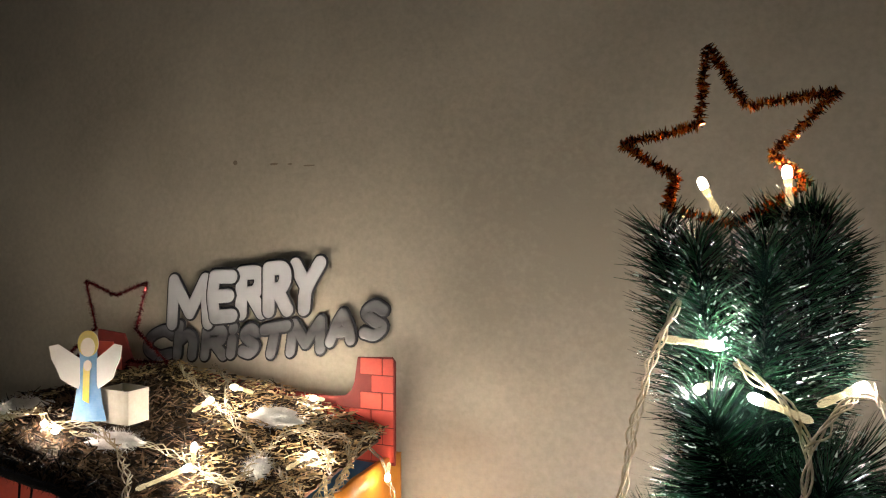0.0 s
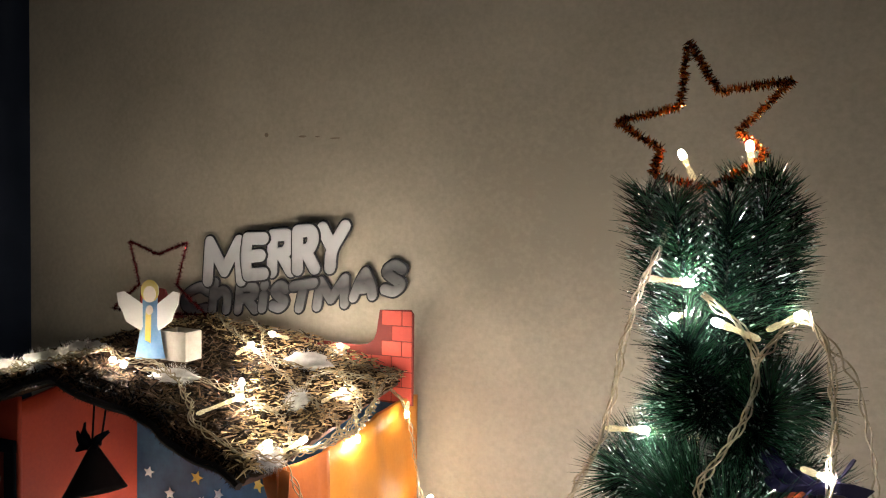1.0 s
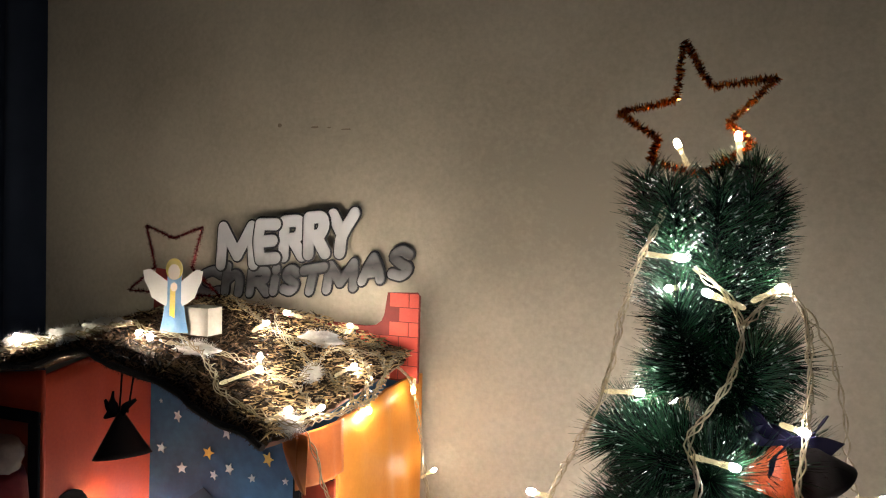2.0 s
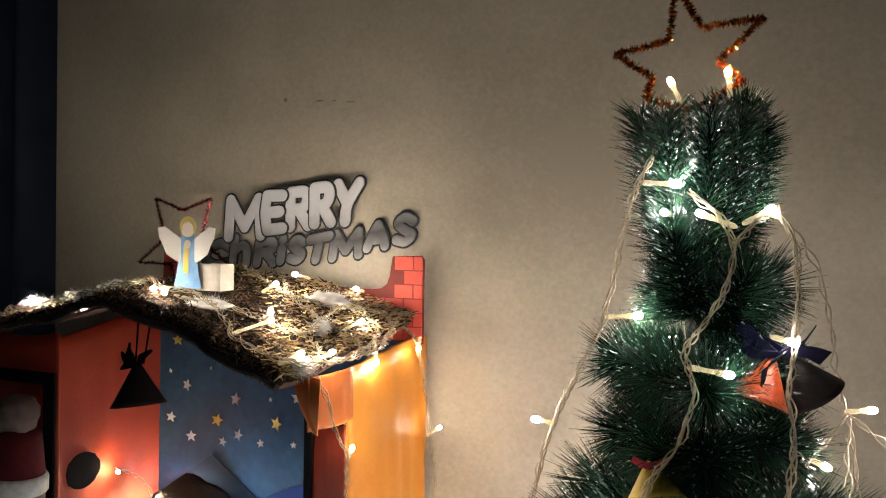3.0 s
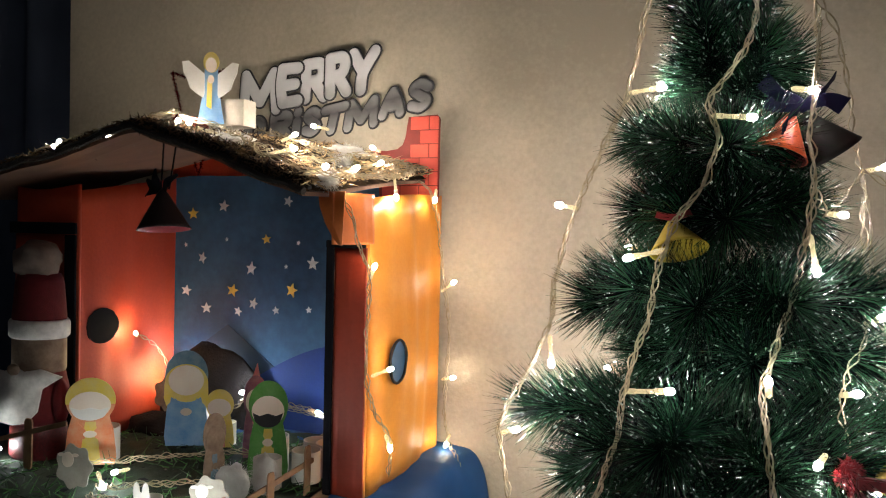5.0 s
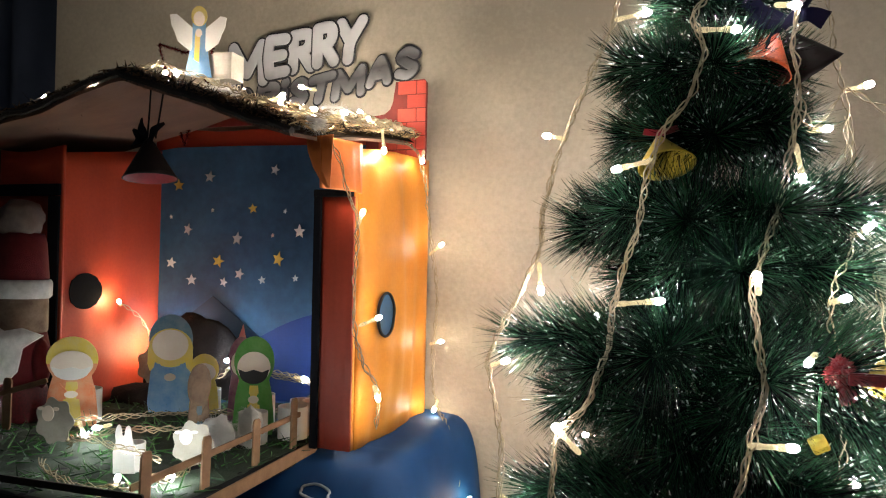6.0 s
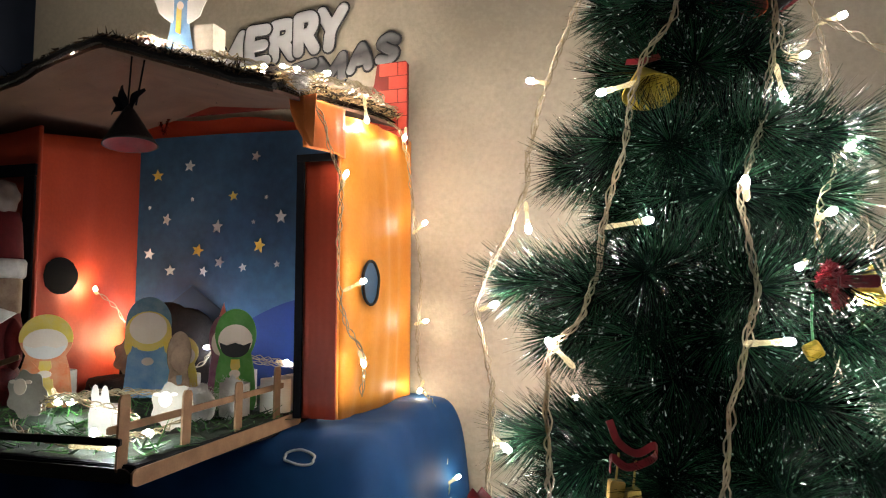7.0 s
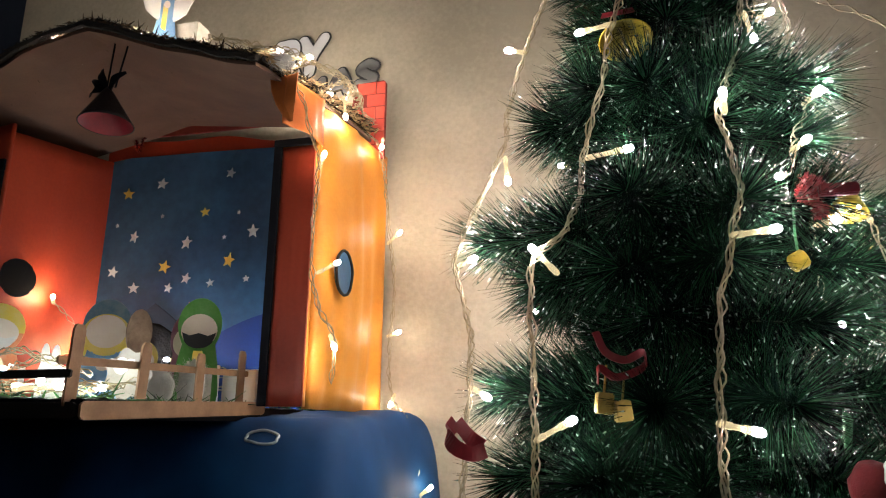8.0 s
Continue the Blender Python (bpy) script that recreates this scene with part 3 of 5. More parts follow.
def roof_z(x, y):
    """The roof's top: a skewed ridge, and a front that bends down a little."""
    t = min(1, max(0, (y - 0.44) / 0.24))
    ridge = -0.555 - 0.085 * t
    z = (1 - t) * (profile(FRONT_EDGE, x - 0.555 - ridge) + 0.011) + t * profile(BACK_EDGE, x - 0.64 - ridge)
    return z - (0.003 * ((0.44 - y) / 0.04) ** 2 if y < 0.44 else 0)


def roof_front(x):
    return 0.402 + 0.006 * math.sin(x * 23) + 0.004 * math.sin(x * 61)


def roof_right(y):
    return float(np.interp(y, (0.40, 0.43, 0.50, 0.56, 0.65, 0.69), (-0.366, -0.358, -0.353, -0.350, -0.348, -0.350)))


def in_board(x, z):
    if z < 1.150 and x < -0.419:
        return False
    return (x > -0.3805 and z < 1.199) or z < 1.157 or (x < -0.717 and z < 1.210)


for k in range(6):
    z, x, first = 1.0885 + 0.0186 * k, -0.3355, True
    while x > -0.756:
        w = 0.0125 if first and k % 2 else 0.0262
        first = False
        if all(in_board(q, z + h) for q in (x, x - w) for h in (0.001, 0.0174)) and x - w > -0.7605:
            bm = bmesh.new()
            box(bm, (x - w, 0.6884, z), (x, 0.6899, z + 0.0174), 0.0004)
            part("brick", bm, BRICK, board)
        x -= w + 0.0011

# the roof: card deck, moss, straw and twig edge
def deck_point(a, b):
    y = 0.405 + 0.28 * b
    x = -0.955 + (roof_right(y) - 0.003 + 0.955) * a
    y = roof_front(x) + 0.004 + (0.684 - roof_front(x)) * b
    return (x, y, roof_z(x, y) - 0.004)


v, f = thick_sheet(60, 14, deck_point, 0.004)
roof = raw("roof", v, f, UNDERSIDE, stable)
roof["label"] = "thin card roof covered with dry moss and straw"


def moss_top(a, b):
    x = -0.957 + (roof_right(0.402 + 0.286 * b) + 0.957 + 0.005 * noise.noise(Vector((b * 30, 0, 0)))) * a
    y0 = roof_front(x)
    y = y0 + (0.688 - y0) * b
    edge = min(1, b * 14, (1 - b) * 14, a * 40, (1 - a) * 40)
    h = 0.004 + 0.008 * (0.5 + 0.5 * noise.noise(Vector((x * 34, y * 34, 0)))) + 0.004 * noise.noise(Vector((x * 110, y * 110, 2)))
    return (x, y, roof_z(x, y) - 0.002 + h * edge)


v, f = grid_sheet(190, 110, moss_top)
tagged(raw("moss", v, f, MOSS, roof, smooth=True), "", "", "", "stuff")

def thatch(n, reach, power, pale):
    """Scattered dry stalks: pale ones to the back and the low end, dark ones along the front."""
    b = nrg.random(n)
    x = np.array([roof_right(0.405 + 0.28 * q) for q in b]) + 0.003 - reach * nrg.random(n) ** power
    yf = np.array([roof_front(q) for q in x])
    y = yf + 0.008 + (0.680 - yf) * b
    edge = np.array([noise.noise(Vector((p * 22, q * 22, 8))) for p, q in zip(x, y)])
    back = (y - 0.465) / 0.05 + np.clip((x + 0.425) / 0.03, -3, 4) + 1.6 * edge
    keep = back > 0 if pale else back < 0.8
    x, y = x[keep], y[keep]
    n = len(x)
    z = np.array([roof_z(p, q) for p, q in zip(x, y)]) + 0.003 + (0.010 if pale else 0.006) * nrg.random(n)
    ang = nrg.uniform(0, 6.283, n)
    way = np.stack([np.cos(ang), np.sin(ang), nrg.normal(0, 0.22 if pale else 0.55, n)], axis=1)
    way /= np.linalg.norm(way, axis=1)[:, None]
    return spikes(np.stack([x, y, z], axis=1), way, nrg.uniform(0.004, 0.017, n), nrg.uniform(0.0004, 0.0016, n))


v, f = thatch(15000, 0.56, 1.5, False)
tagged(raw("dark_moss_fibre", v, f, FIBRE, roof), "", "", "", "stuff")
v, f = thatch(11000, 0.40, 1.2, True)
tagged(raw("straw", v, f, STRAW, roof), "", "", "", "stuff")

xs = np.linspace(-0.962, -0.362, 150)
edge = np.array([(q, roof_front(q) - 0.001, roof_z(q, roof_front(q)) - 0.001 + 0.003 * noise.noise(Vector((q * 40, 0, 0)))) for q in xs])
bristle("twig_edge", edge, roof, TWIG_AND_RAIL_SHADE, 3600, 0.0065, 0.0005, core=0.0036)["label"] = "black bristly twig along the roof edge"
edge2 = np.array([(q, roof_front(q) + 0.012 + 0.006 * math.sin(q * 60), roof_z(q, roof_front(q) + 0.012) + 0.003 + 0.002 * math.sin(q * 90)) for q in xs[55:]])
bristle("twig_edge", edge2, roof, TWIG_AND_RAIL_SHADE, 1500, 0.008, 0.0005, core=0.0022)

n = 3800
x = nrg.uniform(-0.94, -0.37, n)
y = np.array([roof_front(q) for q in x]) + 0.034 * nrg.random(n)
z = np.array([roof_z(a, b) for a, b in zip(x, y)]) + 0.003 + 0.005 * nrg.random(n)
way = np.stack([nrg.normal(0, 1, n), -0.5 * np.abs(nrg.normal(0.4, 0.5, n)), -np.abs(nrg.normal(0.5, 0.5, n))], axis=1)
way /= np.linalg.norm(way, axis=1)[:, None]
v, f = spikes(np.stack([x, y, z], axis=1), way, nrg.uniform(0.004, 0.011, n), nrg.uniform(0.0005, 0.0012, n))
tagged(raw("hanging_straw", v, f, FIBRE, roof), "", "", "", "stuff")

def fuzz(ob, c, r, n):
    """Fine loose hairs that stand out of a tuft of cotton."""
    out = nrg.normal(size=(n, 3))
    out /= np.linalg.norm(out, axis=1)[:, None]
    way = out + nrg.normal(0, 0.9, (n, 3))
    way /= np.linalg.norm(way, axis=1)[:, None]
    v, f = spikes(np.array(c) + out * np.array(r) * 0.85, way, nrg.uniform(0.004, 0.012, n), np.full(n, 0.00022))
    tagged(raw("fibres", v, f, COTTON, ob), "", "", "", "stuff")


for k, (x, y, r, hh) in enumerate(((-0.665, 0.510, (0.026, 0.024), 0.012), (-0.715, 0.500, (0.026, 0.022), 0.010), (-0.640, 0.445, (0.020, 0.016), 0.006), (-0.512, 0.482, (0.026, 0.016), 0.006), (-0.436, 0.615, (0.026, 0.017), 0.009), (-0.393, 0.530, (0.008, 0.013), 0.009), (-0.356, 0.430, (0.010, 0.008), 0.006), (-0.770, 0.490, (0.028, 0.022), 0.009))):
    bm = bmesh.new()
    lump(bm, (x, y, roof_z(x, y) + 0.008 + hh * 0.4), (*r, hh), 3.1 * k, 0.55)
    ob = tagged(part("cotton_snow", bm, COTTON, smooth=True), "tuft of white cotton snow on the straw roof", "cotton snow", "cotton tufts on the roof")
    fuzz(ob, (x, y, roof_z(x, y) + 0.008 + hh * 0.4), (*r, hh), 700)

# ---------------------------------------------------------------- hanging paper bell under the roof
bell = thing("hanging_bell", (-0.552, 0.425, 1.037), "black paper cone bell with a red lining hanging from the roof", "ornament")


def cone_shell(bm, apex, base, r, thick=0.0012, inner=1, n=28, squash=1.0):
    """A hollow cone with an open foot; its lining takes the second material."""
    apex, base = Vector(apex), Vector(base)
    q = (apex - base).to_track_quat("Z", "Y").to_matrix()
    rings = []
    for k, (t, rr) in enumerate(((0.0, 1.06), (0.12, 0.93), (0.5, 0.56), (0.85, 0.22), (1.0, 0.05))):
        rings.append([bm.verts.new(base + (apex - base) * t + q @ Vector((r * rr * math.cos(2 * math.pi * i / n), squash * r * rr * math.sin(2 * math.pi * i / n), 0))) for i in range(n)])
    ins = []
    for t, rr in ((0.0, 1.0), (0.5, 0.50), (0.82, 0.18)):
        ins.append([bm.verts.new(base + (apex - base) * t + q @ Vector((r * rr * math.cos(2 * math.pi * i / n), squash * r * rr * math.sin(2 * math.pi * i / n), 0))) for i in range(n)])

    def belt(a, b, idx):
        for i in range(n):
            j = (i + 1) % n
            bm.faces.new((a[i], a[j], b[j], b[i])).material_index = idx
    for a, b in zip(rings, rings[1:]):
        belt(a, b, 0)
    bm.faces.new(rings[-1]).material_index = 0
    belt(ins[0], rings[0], 0)
    for a, b in zip(ins, ins[1:]):
        belt(b, a, inner)
    bm.faces.new(ins[-1][::-1]).material_index = inner
    return bm


def ribbon(bm, pts, width, across=(0, 1, 0), thick=0.0008, index=0):
    line = smooth_line(pts, 0.002)
    d, _, _ = frames_along(line)
    ac = np.cross(np.cross(d, np.array(across, float)), d)
    ac /= np.linalg.norm(ac, axis=1)[:, None] + 1e-12
    nm = np.cross(d, ac)
    w = np.broadcast_to(np.asarray(width, float), (len(line),)) / 2
    quad = [[bm.verts.new(line[i] + s * w[i] * ac[i] + o * thick * nm[i]) for s, o in ((-1, 0), (1, 0), (1, 1), (-1, 1))] for i in range(len(line))]
    for a, b in zip(quad, quad[1:]):
        for k in range(4):
            bm.faces.new((a[k], a[(k + 1) % 4], b[(k + 1) % 4], b[k])).material_index = index
    bm.faces.new(quad[0][::-1]).material_index = index
    bm.faces.new(quad[-1]).material_index = index
    return bm


bm = cone_shell(bmesh.new(), (-0.557, 0.425, 1.087), (-0.550, 0.421, 1.041), 0.0275, squash=0.8)
part("cone", bm, [BLACK_GLITTER, RED_SATIN], bell, "black card cone lined in red", smooth=True)
for tip, root in (((-0.577, 0.423, 1.096), (-0.558, 0.425, 1.080)), ((-0.535, 0.423, 1.101), (-0.556, 0.425, 1.080)), ((-0.564, 0.421, 1.107), (-0.557, 0.423, 1.082)), ((-0.580, 0.425, 1.078), (-0.560, 0.423, 1.082))):
    mid = tuple((Vector(root) + Vector(tip)) / 2 + Vector((0, -0.005, 0.002)))
    pts = [root, mid, tip]
    w = np.interp(np.linspace(0, 1, len(smooth_line(pts, 0.002))), (0, 0.5, 1), (0.004, 0.009, 0.003))
    bm = ribbon(bmesh.new(), pts, w, across=(0.5, 0.2, -0.9) if tip[0] > -0.55 else (0.5, 0.2, 0.9))
    part("ribbon_tail", bm, BLACK, bell)
for x in (-0.559, -0.548):
    v, f = tube(np.array([(x, 0.425, 1.085), (x + (0.003 if x > -0.55 else 0), 0.427, 1.110), (x + (0.006 if x > -0.55 else -0.001), 0.430, 1.142)]), 0.0010, 6)
    raw("thread", v, f, BLACK, bell)

# ---------------------------------------------------------------- lettered sign on the wall
sign = thing("merry_christmas_sign", (-0.53, 0.730, 1.18), "cut-out pencil-shaded card lettering reading MERRY CHRISTMAS on the wall", "sign")


# fat strokes of the hand-cut letters, in a box one wide and one high
GLYPHS = {
    "M": [[(0.04, 0), (0.10, 1)], [(0.10, 1), (0.50, 0.25)], [(0.50, 0.25), (0.90, 1)], [(0.90, 1), (0.96, 0)]],
    "E": [[(0.15, 1), (0.05, 0.5), (0.15, 0)], [(0.15, 1), (0.95, 0.98)], [(0.12, 0.5), (0.80, 0.52)], [(0.15, 0), (0.95, 0.03)]],
    "R": [[(0.06, 0), (0.08, 1)], [(0.08, 1), (0.78, 0.98), (0.92, 0.74), (0.70, 0.52), (0.30, 0.48)], [(0.50, 0.48), (1.0, 0)]],
    "Y": [[(0.05, 1), (0.48, 0.48)], [(0.95, 1), (0.48, 0.45), (0.40, 0)]],
    "C": [[(0.95, 0.85), (0.55, 1), (0.10, 0.70), (0.08, 0.25), (0.50, 0), (0.95, 0.12)]],
    "h": [[(0.15, 0), (0.12, 1)], [(0.15, 0.45), (0.55, 0.70), (0.85, 0.50), (0.88, 0)]],
    "i": [[(0.5, 0), (0.5, 0.55)], [(0.5, 0.95), (0.52, 1.0)]],
    "S": [[(0.90, 0.82), (0.50, 1), (0.12, 0.80), (0.45, 0.52), (0.88, 0.26), (0.55, 0), (0.05, 0.10)]],
    "T": [[(0.02, 0.92), (0.98, 1)], [(0.52, 0.95), (0.40, 0)]],
    "A": [[(0.05, 0), (0.30, 0.6), (0.55, 1)], [(0.55, 1), (0.80, 0.5), (0.92, 0)], [(0.25, 0.34), (0.85, 0.34)]],
}


def bubble(ch, w, h, fat, puff):
    """A letter as a union of fat, flat strokes with round ends, about the middle of its box."""
    made = []
    for k, st in enumerate(GLYPHS[ch]):
        pts = [((u - 0.5) * (w - 2 * fat), 0, (q - 0.5) * (h - 2 * fat)) for u, q in st]
        line = smooth_line(pts, 0.002) if len(pts) > 2 else np.array([np.array(pts[0]) * (1 - t) + np.array(pts[1]) * t for t in np.linspace(0, 1, 12)])
        d0, d1 = line[0] - line[1], line[-1] - line[-2]
        d0, d1 = d0 / np.linalg.norm(d0), d1 / np.linalg.norm(d1)
        caps = np.sin(np.radians((80, 55, 28)))
        line = np.concatenate([[line[0] + d0 * fat * c for c in caps], line, [line[-1] + d1 * fat * c for c in caps[::-1]]])
        rad = np.concatenate([np.cos(np.radians((80, 55, 28))), np.ones(len(line) - 6), np.cos(np.radians((28, 55, 80)))]) * fat
        v, f = tube(line, rad, 16)
        v[:, 1] = np.sign(v[:, 1]) * np.minimum(np.abs(v[:, 1]) / fat * 1.6, 1.0) * puff * (1 + 0.04 * k)
        made.append((v, f))
    return join(made)


def letter(ch, x0, x1, z0, z1, material, lean=0.0, tilt=0.0, proud=0.0):
    """One fat letter fitted into a box, with a darker card behind it, standing a little proud of the one before."""
    w, h = x1 - x0, z1 - z0
    fat = 0.0088 if material is LETTER_A else 0.0070
    c, s = math.cos(radians(tilt)), math.sin(radians(tilt))
    made = None
    for grow, puff, y, m in ((0.0, 0.0005, 0.7290 - proud, material), (0.0026, 0.0005, 0.7304 - proud, OUTLINE)):
        v, f = bubble(ch, w + 2 * grow, h + 2 * grow, fat + grow, puff)
        X, Z = v[:, 0] + lean * v[:, 2], v[:, 2].copy()
        v = np.stack([c * X - s * Z + (x0 + x1) / 2, v[:, 1] + y, s * X + c * Z + (z0 + z1) / 2], axis=1)
        ob = raw("letter" if made is None else "letter_edge", v, f, m, sign if made is None else made, smooth=True)
        made = made or ob
    return made


for k, (ch, a, b, c, d, ln, tl) in enumerate((("M", -0.680, -0.600, 1.214, 1.286, 0.05, 3), ("E", -0.612, -0.562, 1.224, 1.292, 0.05, 3), ("R", -0.571, -0.521, 1.230, 1.297, 0.08, 4),
                                              ("R", -0.529, -0.483, 1.235, 1.303, 0.08, 5), ("Y", -0.493, -0.438, 1.238, 1.308, 0.10, 4))):
    letter(ch, a, b, c, d, LETTER_A, ln, tl, 0.0055 + 0.0024 * (k % 2))
for k, (ch, a, b, c, d, ln, tl) in enumerate((("C", -0.722, -0.664, 1.170, 1.218, 0.25, 0), ("h", -0.672, -0.625, 1.174, 1.226, 0.18, 2), ("R", -0.628, -0.583, 1.176, 1.222, 0.18, 4),
                                              ("i", -0.584, -0.568, 1.180, 1.226, 0.20, 4), ("S", -0.570, -0.533, 1.182, 1.226, 0.18, 6), ("T", -0.537, -0.490, 1.184, 1.230, 0.22, 6),
                                              ("M", -0.500, -0.440, 1.190, 1.236, 0.22, 8), ("A", -0.444, -0.398, 1.204, 1.248, 0.18, 8), ("S", -0.400, -0.358, 1.212, 1.259, 0.15, 6))):
    letter(ch, a, b, c, d, LETTER_B, ln, tl, 0.0005 + 0.0024 * (k % 2))

# ---------------------------------------------------------------- tinsel stars
ts = thing("tree_star", (0.0, 0.428, 1.335), "open star bent from copper tinsel wire on the tree top", "star")
star_points = ((-0.013, 1.431), (0.0072, 1.396), (0.053, 1.4025), (0.0200, 1.369), (0.0385, 1.353), (0.0010, 1.330), (-0.0345, 1.3405), (-0.0295, 1.358), (-0.0590, 1.377), (-0.0175, 1.3865), (-0.013, 1.431))
poly = []
for (xa, za), (xb, zb) in zip(star_points, star_points[1:]):
    for k in range(14):
        t = k / 14
        xx, zz = xa + (xb - xa) * t, za + (zb - za) * t
        poly.append((xx, 0.428 + 0.17 * (xx + 0.01), zz))
bristle("tinsel", np.array(poly), ts, TINSEL_C, 3200, 0.0046, 0.0009, core=0.0007)
v, f = tube(np.array([(0.0, 0.43, 1.325), (0.002, 0.43, 1.30), (0.004, 0.43, 1.26)]), 0.0012, 6)
raw("stem", v, f, STEM, ts)

ws = thing("wall_star", (-0.712, 0.676, 1.18), "open star bent from maroon tinsel wire behind the roof", "star")
pts = star_outline(-0.712, 1.207, 0.086, 270, 0.40)
pts[5] = (-0.712, 1.207 + 0.052)
pts.append(pts[0])
poly = [(xa + (xb - xa) * k / 14, 0.674, za + (zb - za) * k / 14) for (xa, za), (xb, zb) in zip(pts, pts[1:]) for k in range(14)]
bristle("tinsel", np.array(poly), ws, TINSEL_R, 2600, 0.0048, 0.0006, core=0.0008)

# ---------------------------------------------------------------- paper dolls
def doll(name, at, h, w, robe, hood, face, inner, label, turn=20, beard=None, hair=None, stand=True, wings=False, hat=None):
    """A cut-out card doll as one mesh: robe, hood, plain face, front panel and a rolled paper foot behind it."""
    mats = [robe, hood, face, inner, PAPER, beard or face, hair or hood]
    bm = bmesh.new()
    T = pose(*at, 0, 0, turn)
    body = [(-0.46 * w, 0), (-0.50 * w, 0.10 * h), (-0.44 * w, 0.40 * h), (-0.36 * w, 0.56 * h)] + oval(0, 0.74 * h, 0.48 * w, 0.26 * h, 18, 205, -25) + [(0.36 * w, 0.56 * h), (0.44 * w, 0.40 * h), (0.50 * w, 0.10 * h), (0.46 * w, 0)]
    if wings:
        body = [(-0.38 * w, 0), (-0.30 * w, 0.2 * h), (-0.20 * w, 0.55 * h)] + oval(0, 0.86 * h, 0.22 * w, 0.14 * h, 16, 215, -35) + [(0.20 * w, 0.55 * h), (0.30 * w, 0.2 * h), (0.38 * w, 0)]
    plate(bm, body, 0.0010, T, 0)
    if wings:
        for s in (-1, 1):
            wing = [(s * 0.12 * w, 0.50 * h), (s * 0.10 * w, 0.66 * h), (s * 0.62 * w, 0.86 * h), (s * 0.80 * w, 0.84 * h), (s * 0.76 * w, 0.70 * h), (s * 0.66 * w, 0.60 * h), (s * 0.58 * w, 0.48 * h), (s * 0.36 * w, 0.40 * h), (s * 0.22 * w, 0.36 * h)]
            plate(bm, wing if s > 0 else wing[::-1], 0.0010, T @ Matrix.Translation((0, 0.0018, 0)) @ pose(0, 0, 0, 0, 0, -s * 14), 4)
        plate(bm, oval(0, 0.86 * h, 0.225 * w, 0.145 * h, 20), 0.0006, T @ Matrix.Translation((0, -0.0008, 0)), 6)
        plate(bm, oval(0, 0.82 * h, 0.155 * w, 0.105 * h, 20), 0.0006, T @ Matrix.Translation((0, -0.0016, 0)), 2)
        plate(bm, [(-0.10 * w, 0.62 * h), (-0.12 * w, 0.24 * h), (0.02 * w, 0.20 * h), (0.04 * w, 0.62 * h)], 0.0006, T @ Matrix.Translation((0, -0.0010, 0)), 3)
        plate(bm, oval(0, 0.62 * h, 0.09 * w, 0.06 * h, 14), 0.0006, T @ Matrix.Translation((0, -0.0018, 0)), 2)
    else:
        plate(bm, oval(0, 0.745 * h, 0.485 * w, 0.258 * h, 22, 190, -10), 0.0006, T @ Matrix.Translation((0, -0.0008, 0)), 1)
        if hair:
            plate(bm, oval(0, 0.66 * h, 0.49 * w, 0.20 * h, 24), 0.0006, T @ Matrix.Translation((0, -0.0016, 0)), 6)
            for s in (-1, 1):
                lock = [(s * 0.30 * w, 0.60 * h), (s * 0.49 * w, 0.66 * h), (s * 0.50 * w, 0.50 * h), (s * 0.44 * w, 0.42 * h), (s * 0.36 * w, 0.46 * h)]
                plate(bm, lock if s < 0 else lock[::-1], 0.0006, T @ Matrix.Translation((0, -0.0022, 0)), 6)
        plate(bm, oval(0, 0.69 * h, 0.40 * w, 0.158 * h, 24), 0.0006, T @ Matrix.Translation((0, -0.0030, 0)), 2)
        if beard:
            plate(bm, [(-0.37 * w, 0.67 * h), (-0.20 * w, 0.64 * h), (0, 0.665 * h), (0.20 * w, 0.64 * h), (0.37 * w, 0.67 * h)] + oval(0, 0.62 * h, 0.33 * w, 0.10 * h, 12, -10, -170), 0.0006, T @ Matrix.Translation((0, -0.0038, 0)), 5)
        plate(bm, [(-0.10 * w, 0.50 * h), (-0.17 * w, 0.20 * h), (-0.20 * w, 0.01 * h), (0.20 * w, 0.01 * h), (0.17 * w, 0.20 * h), (0.10 * w, 0.50 * h)], 0.0006, T @ Matrix.Translation((0, -0.0010, 0)), 3)
        for s in (-1, 1):
            sleeve = [(s * 0.40 * w, 0.46 * h), (s * 0.43 * w, 0.28 * h), (s * 0.10 * w, 0.31 * h), (s * 0.08 * w, 0.40 * h), (s * 0.24 * w, 0.50 * h)]
            plate(bm, sleeve if s < 0 else sleeve[::-1], 0.0006, T @ Matrix.Translation((0, -0.0018, 0)), 0)
        plate(bm, oval(0, 0.36 * h, 0.13 * w, 0.040 * h, 14), 0.0006, T @ Matrix.Translation((0, -0.0026, 0)), 2)
    if hat:
        plate(bm, [(-0.2 * w, 0.93 * h), (0.2 * w, 0.93 * h), (0.05 * w, 1.16 * h)], 0.0008, T, 3)
    if stand:
        r, hh = 0.36 * w, 0.38 * h
        rings = []
        for rr in (r, r - 0.0012):
            rings.append([[bm.verts.new(T @ Vector((rr * math.cos(a) + (0.16 * w if wings else 0.10 * w), 0.0035 + r + rr * math.sin(a), z))) for a in np.linspace(0, 6.283, 25)[:-1]] for z in (0, hh)])
        (o0, o1), (i0, i1) = rings
        n = len(o0)
        for k in range(n):
            j = (k + 1) % n
            for q in ((o0[k], o0[j], o1[j], o1[k]), (i0[j], i0[k], i1[k], i1[j]), (o1[k], o1[j], i1[j], i1[k]), (o0[j], o0[k], i0[k], i0[j])):
                bm.faces.new(q).material_index = 4
    ob = part(name, bm, mats)
    return tagged(ob, label, "paper doll", "nativity paper dolls")


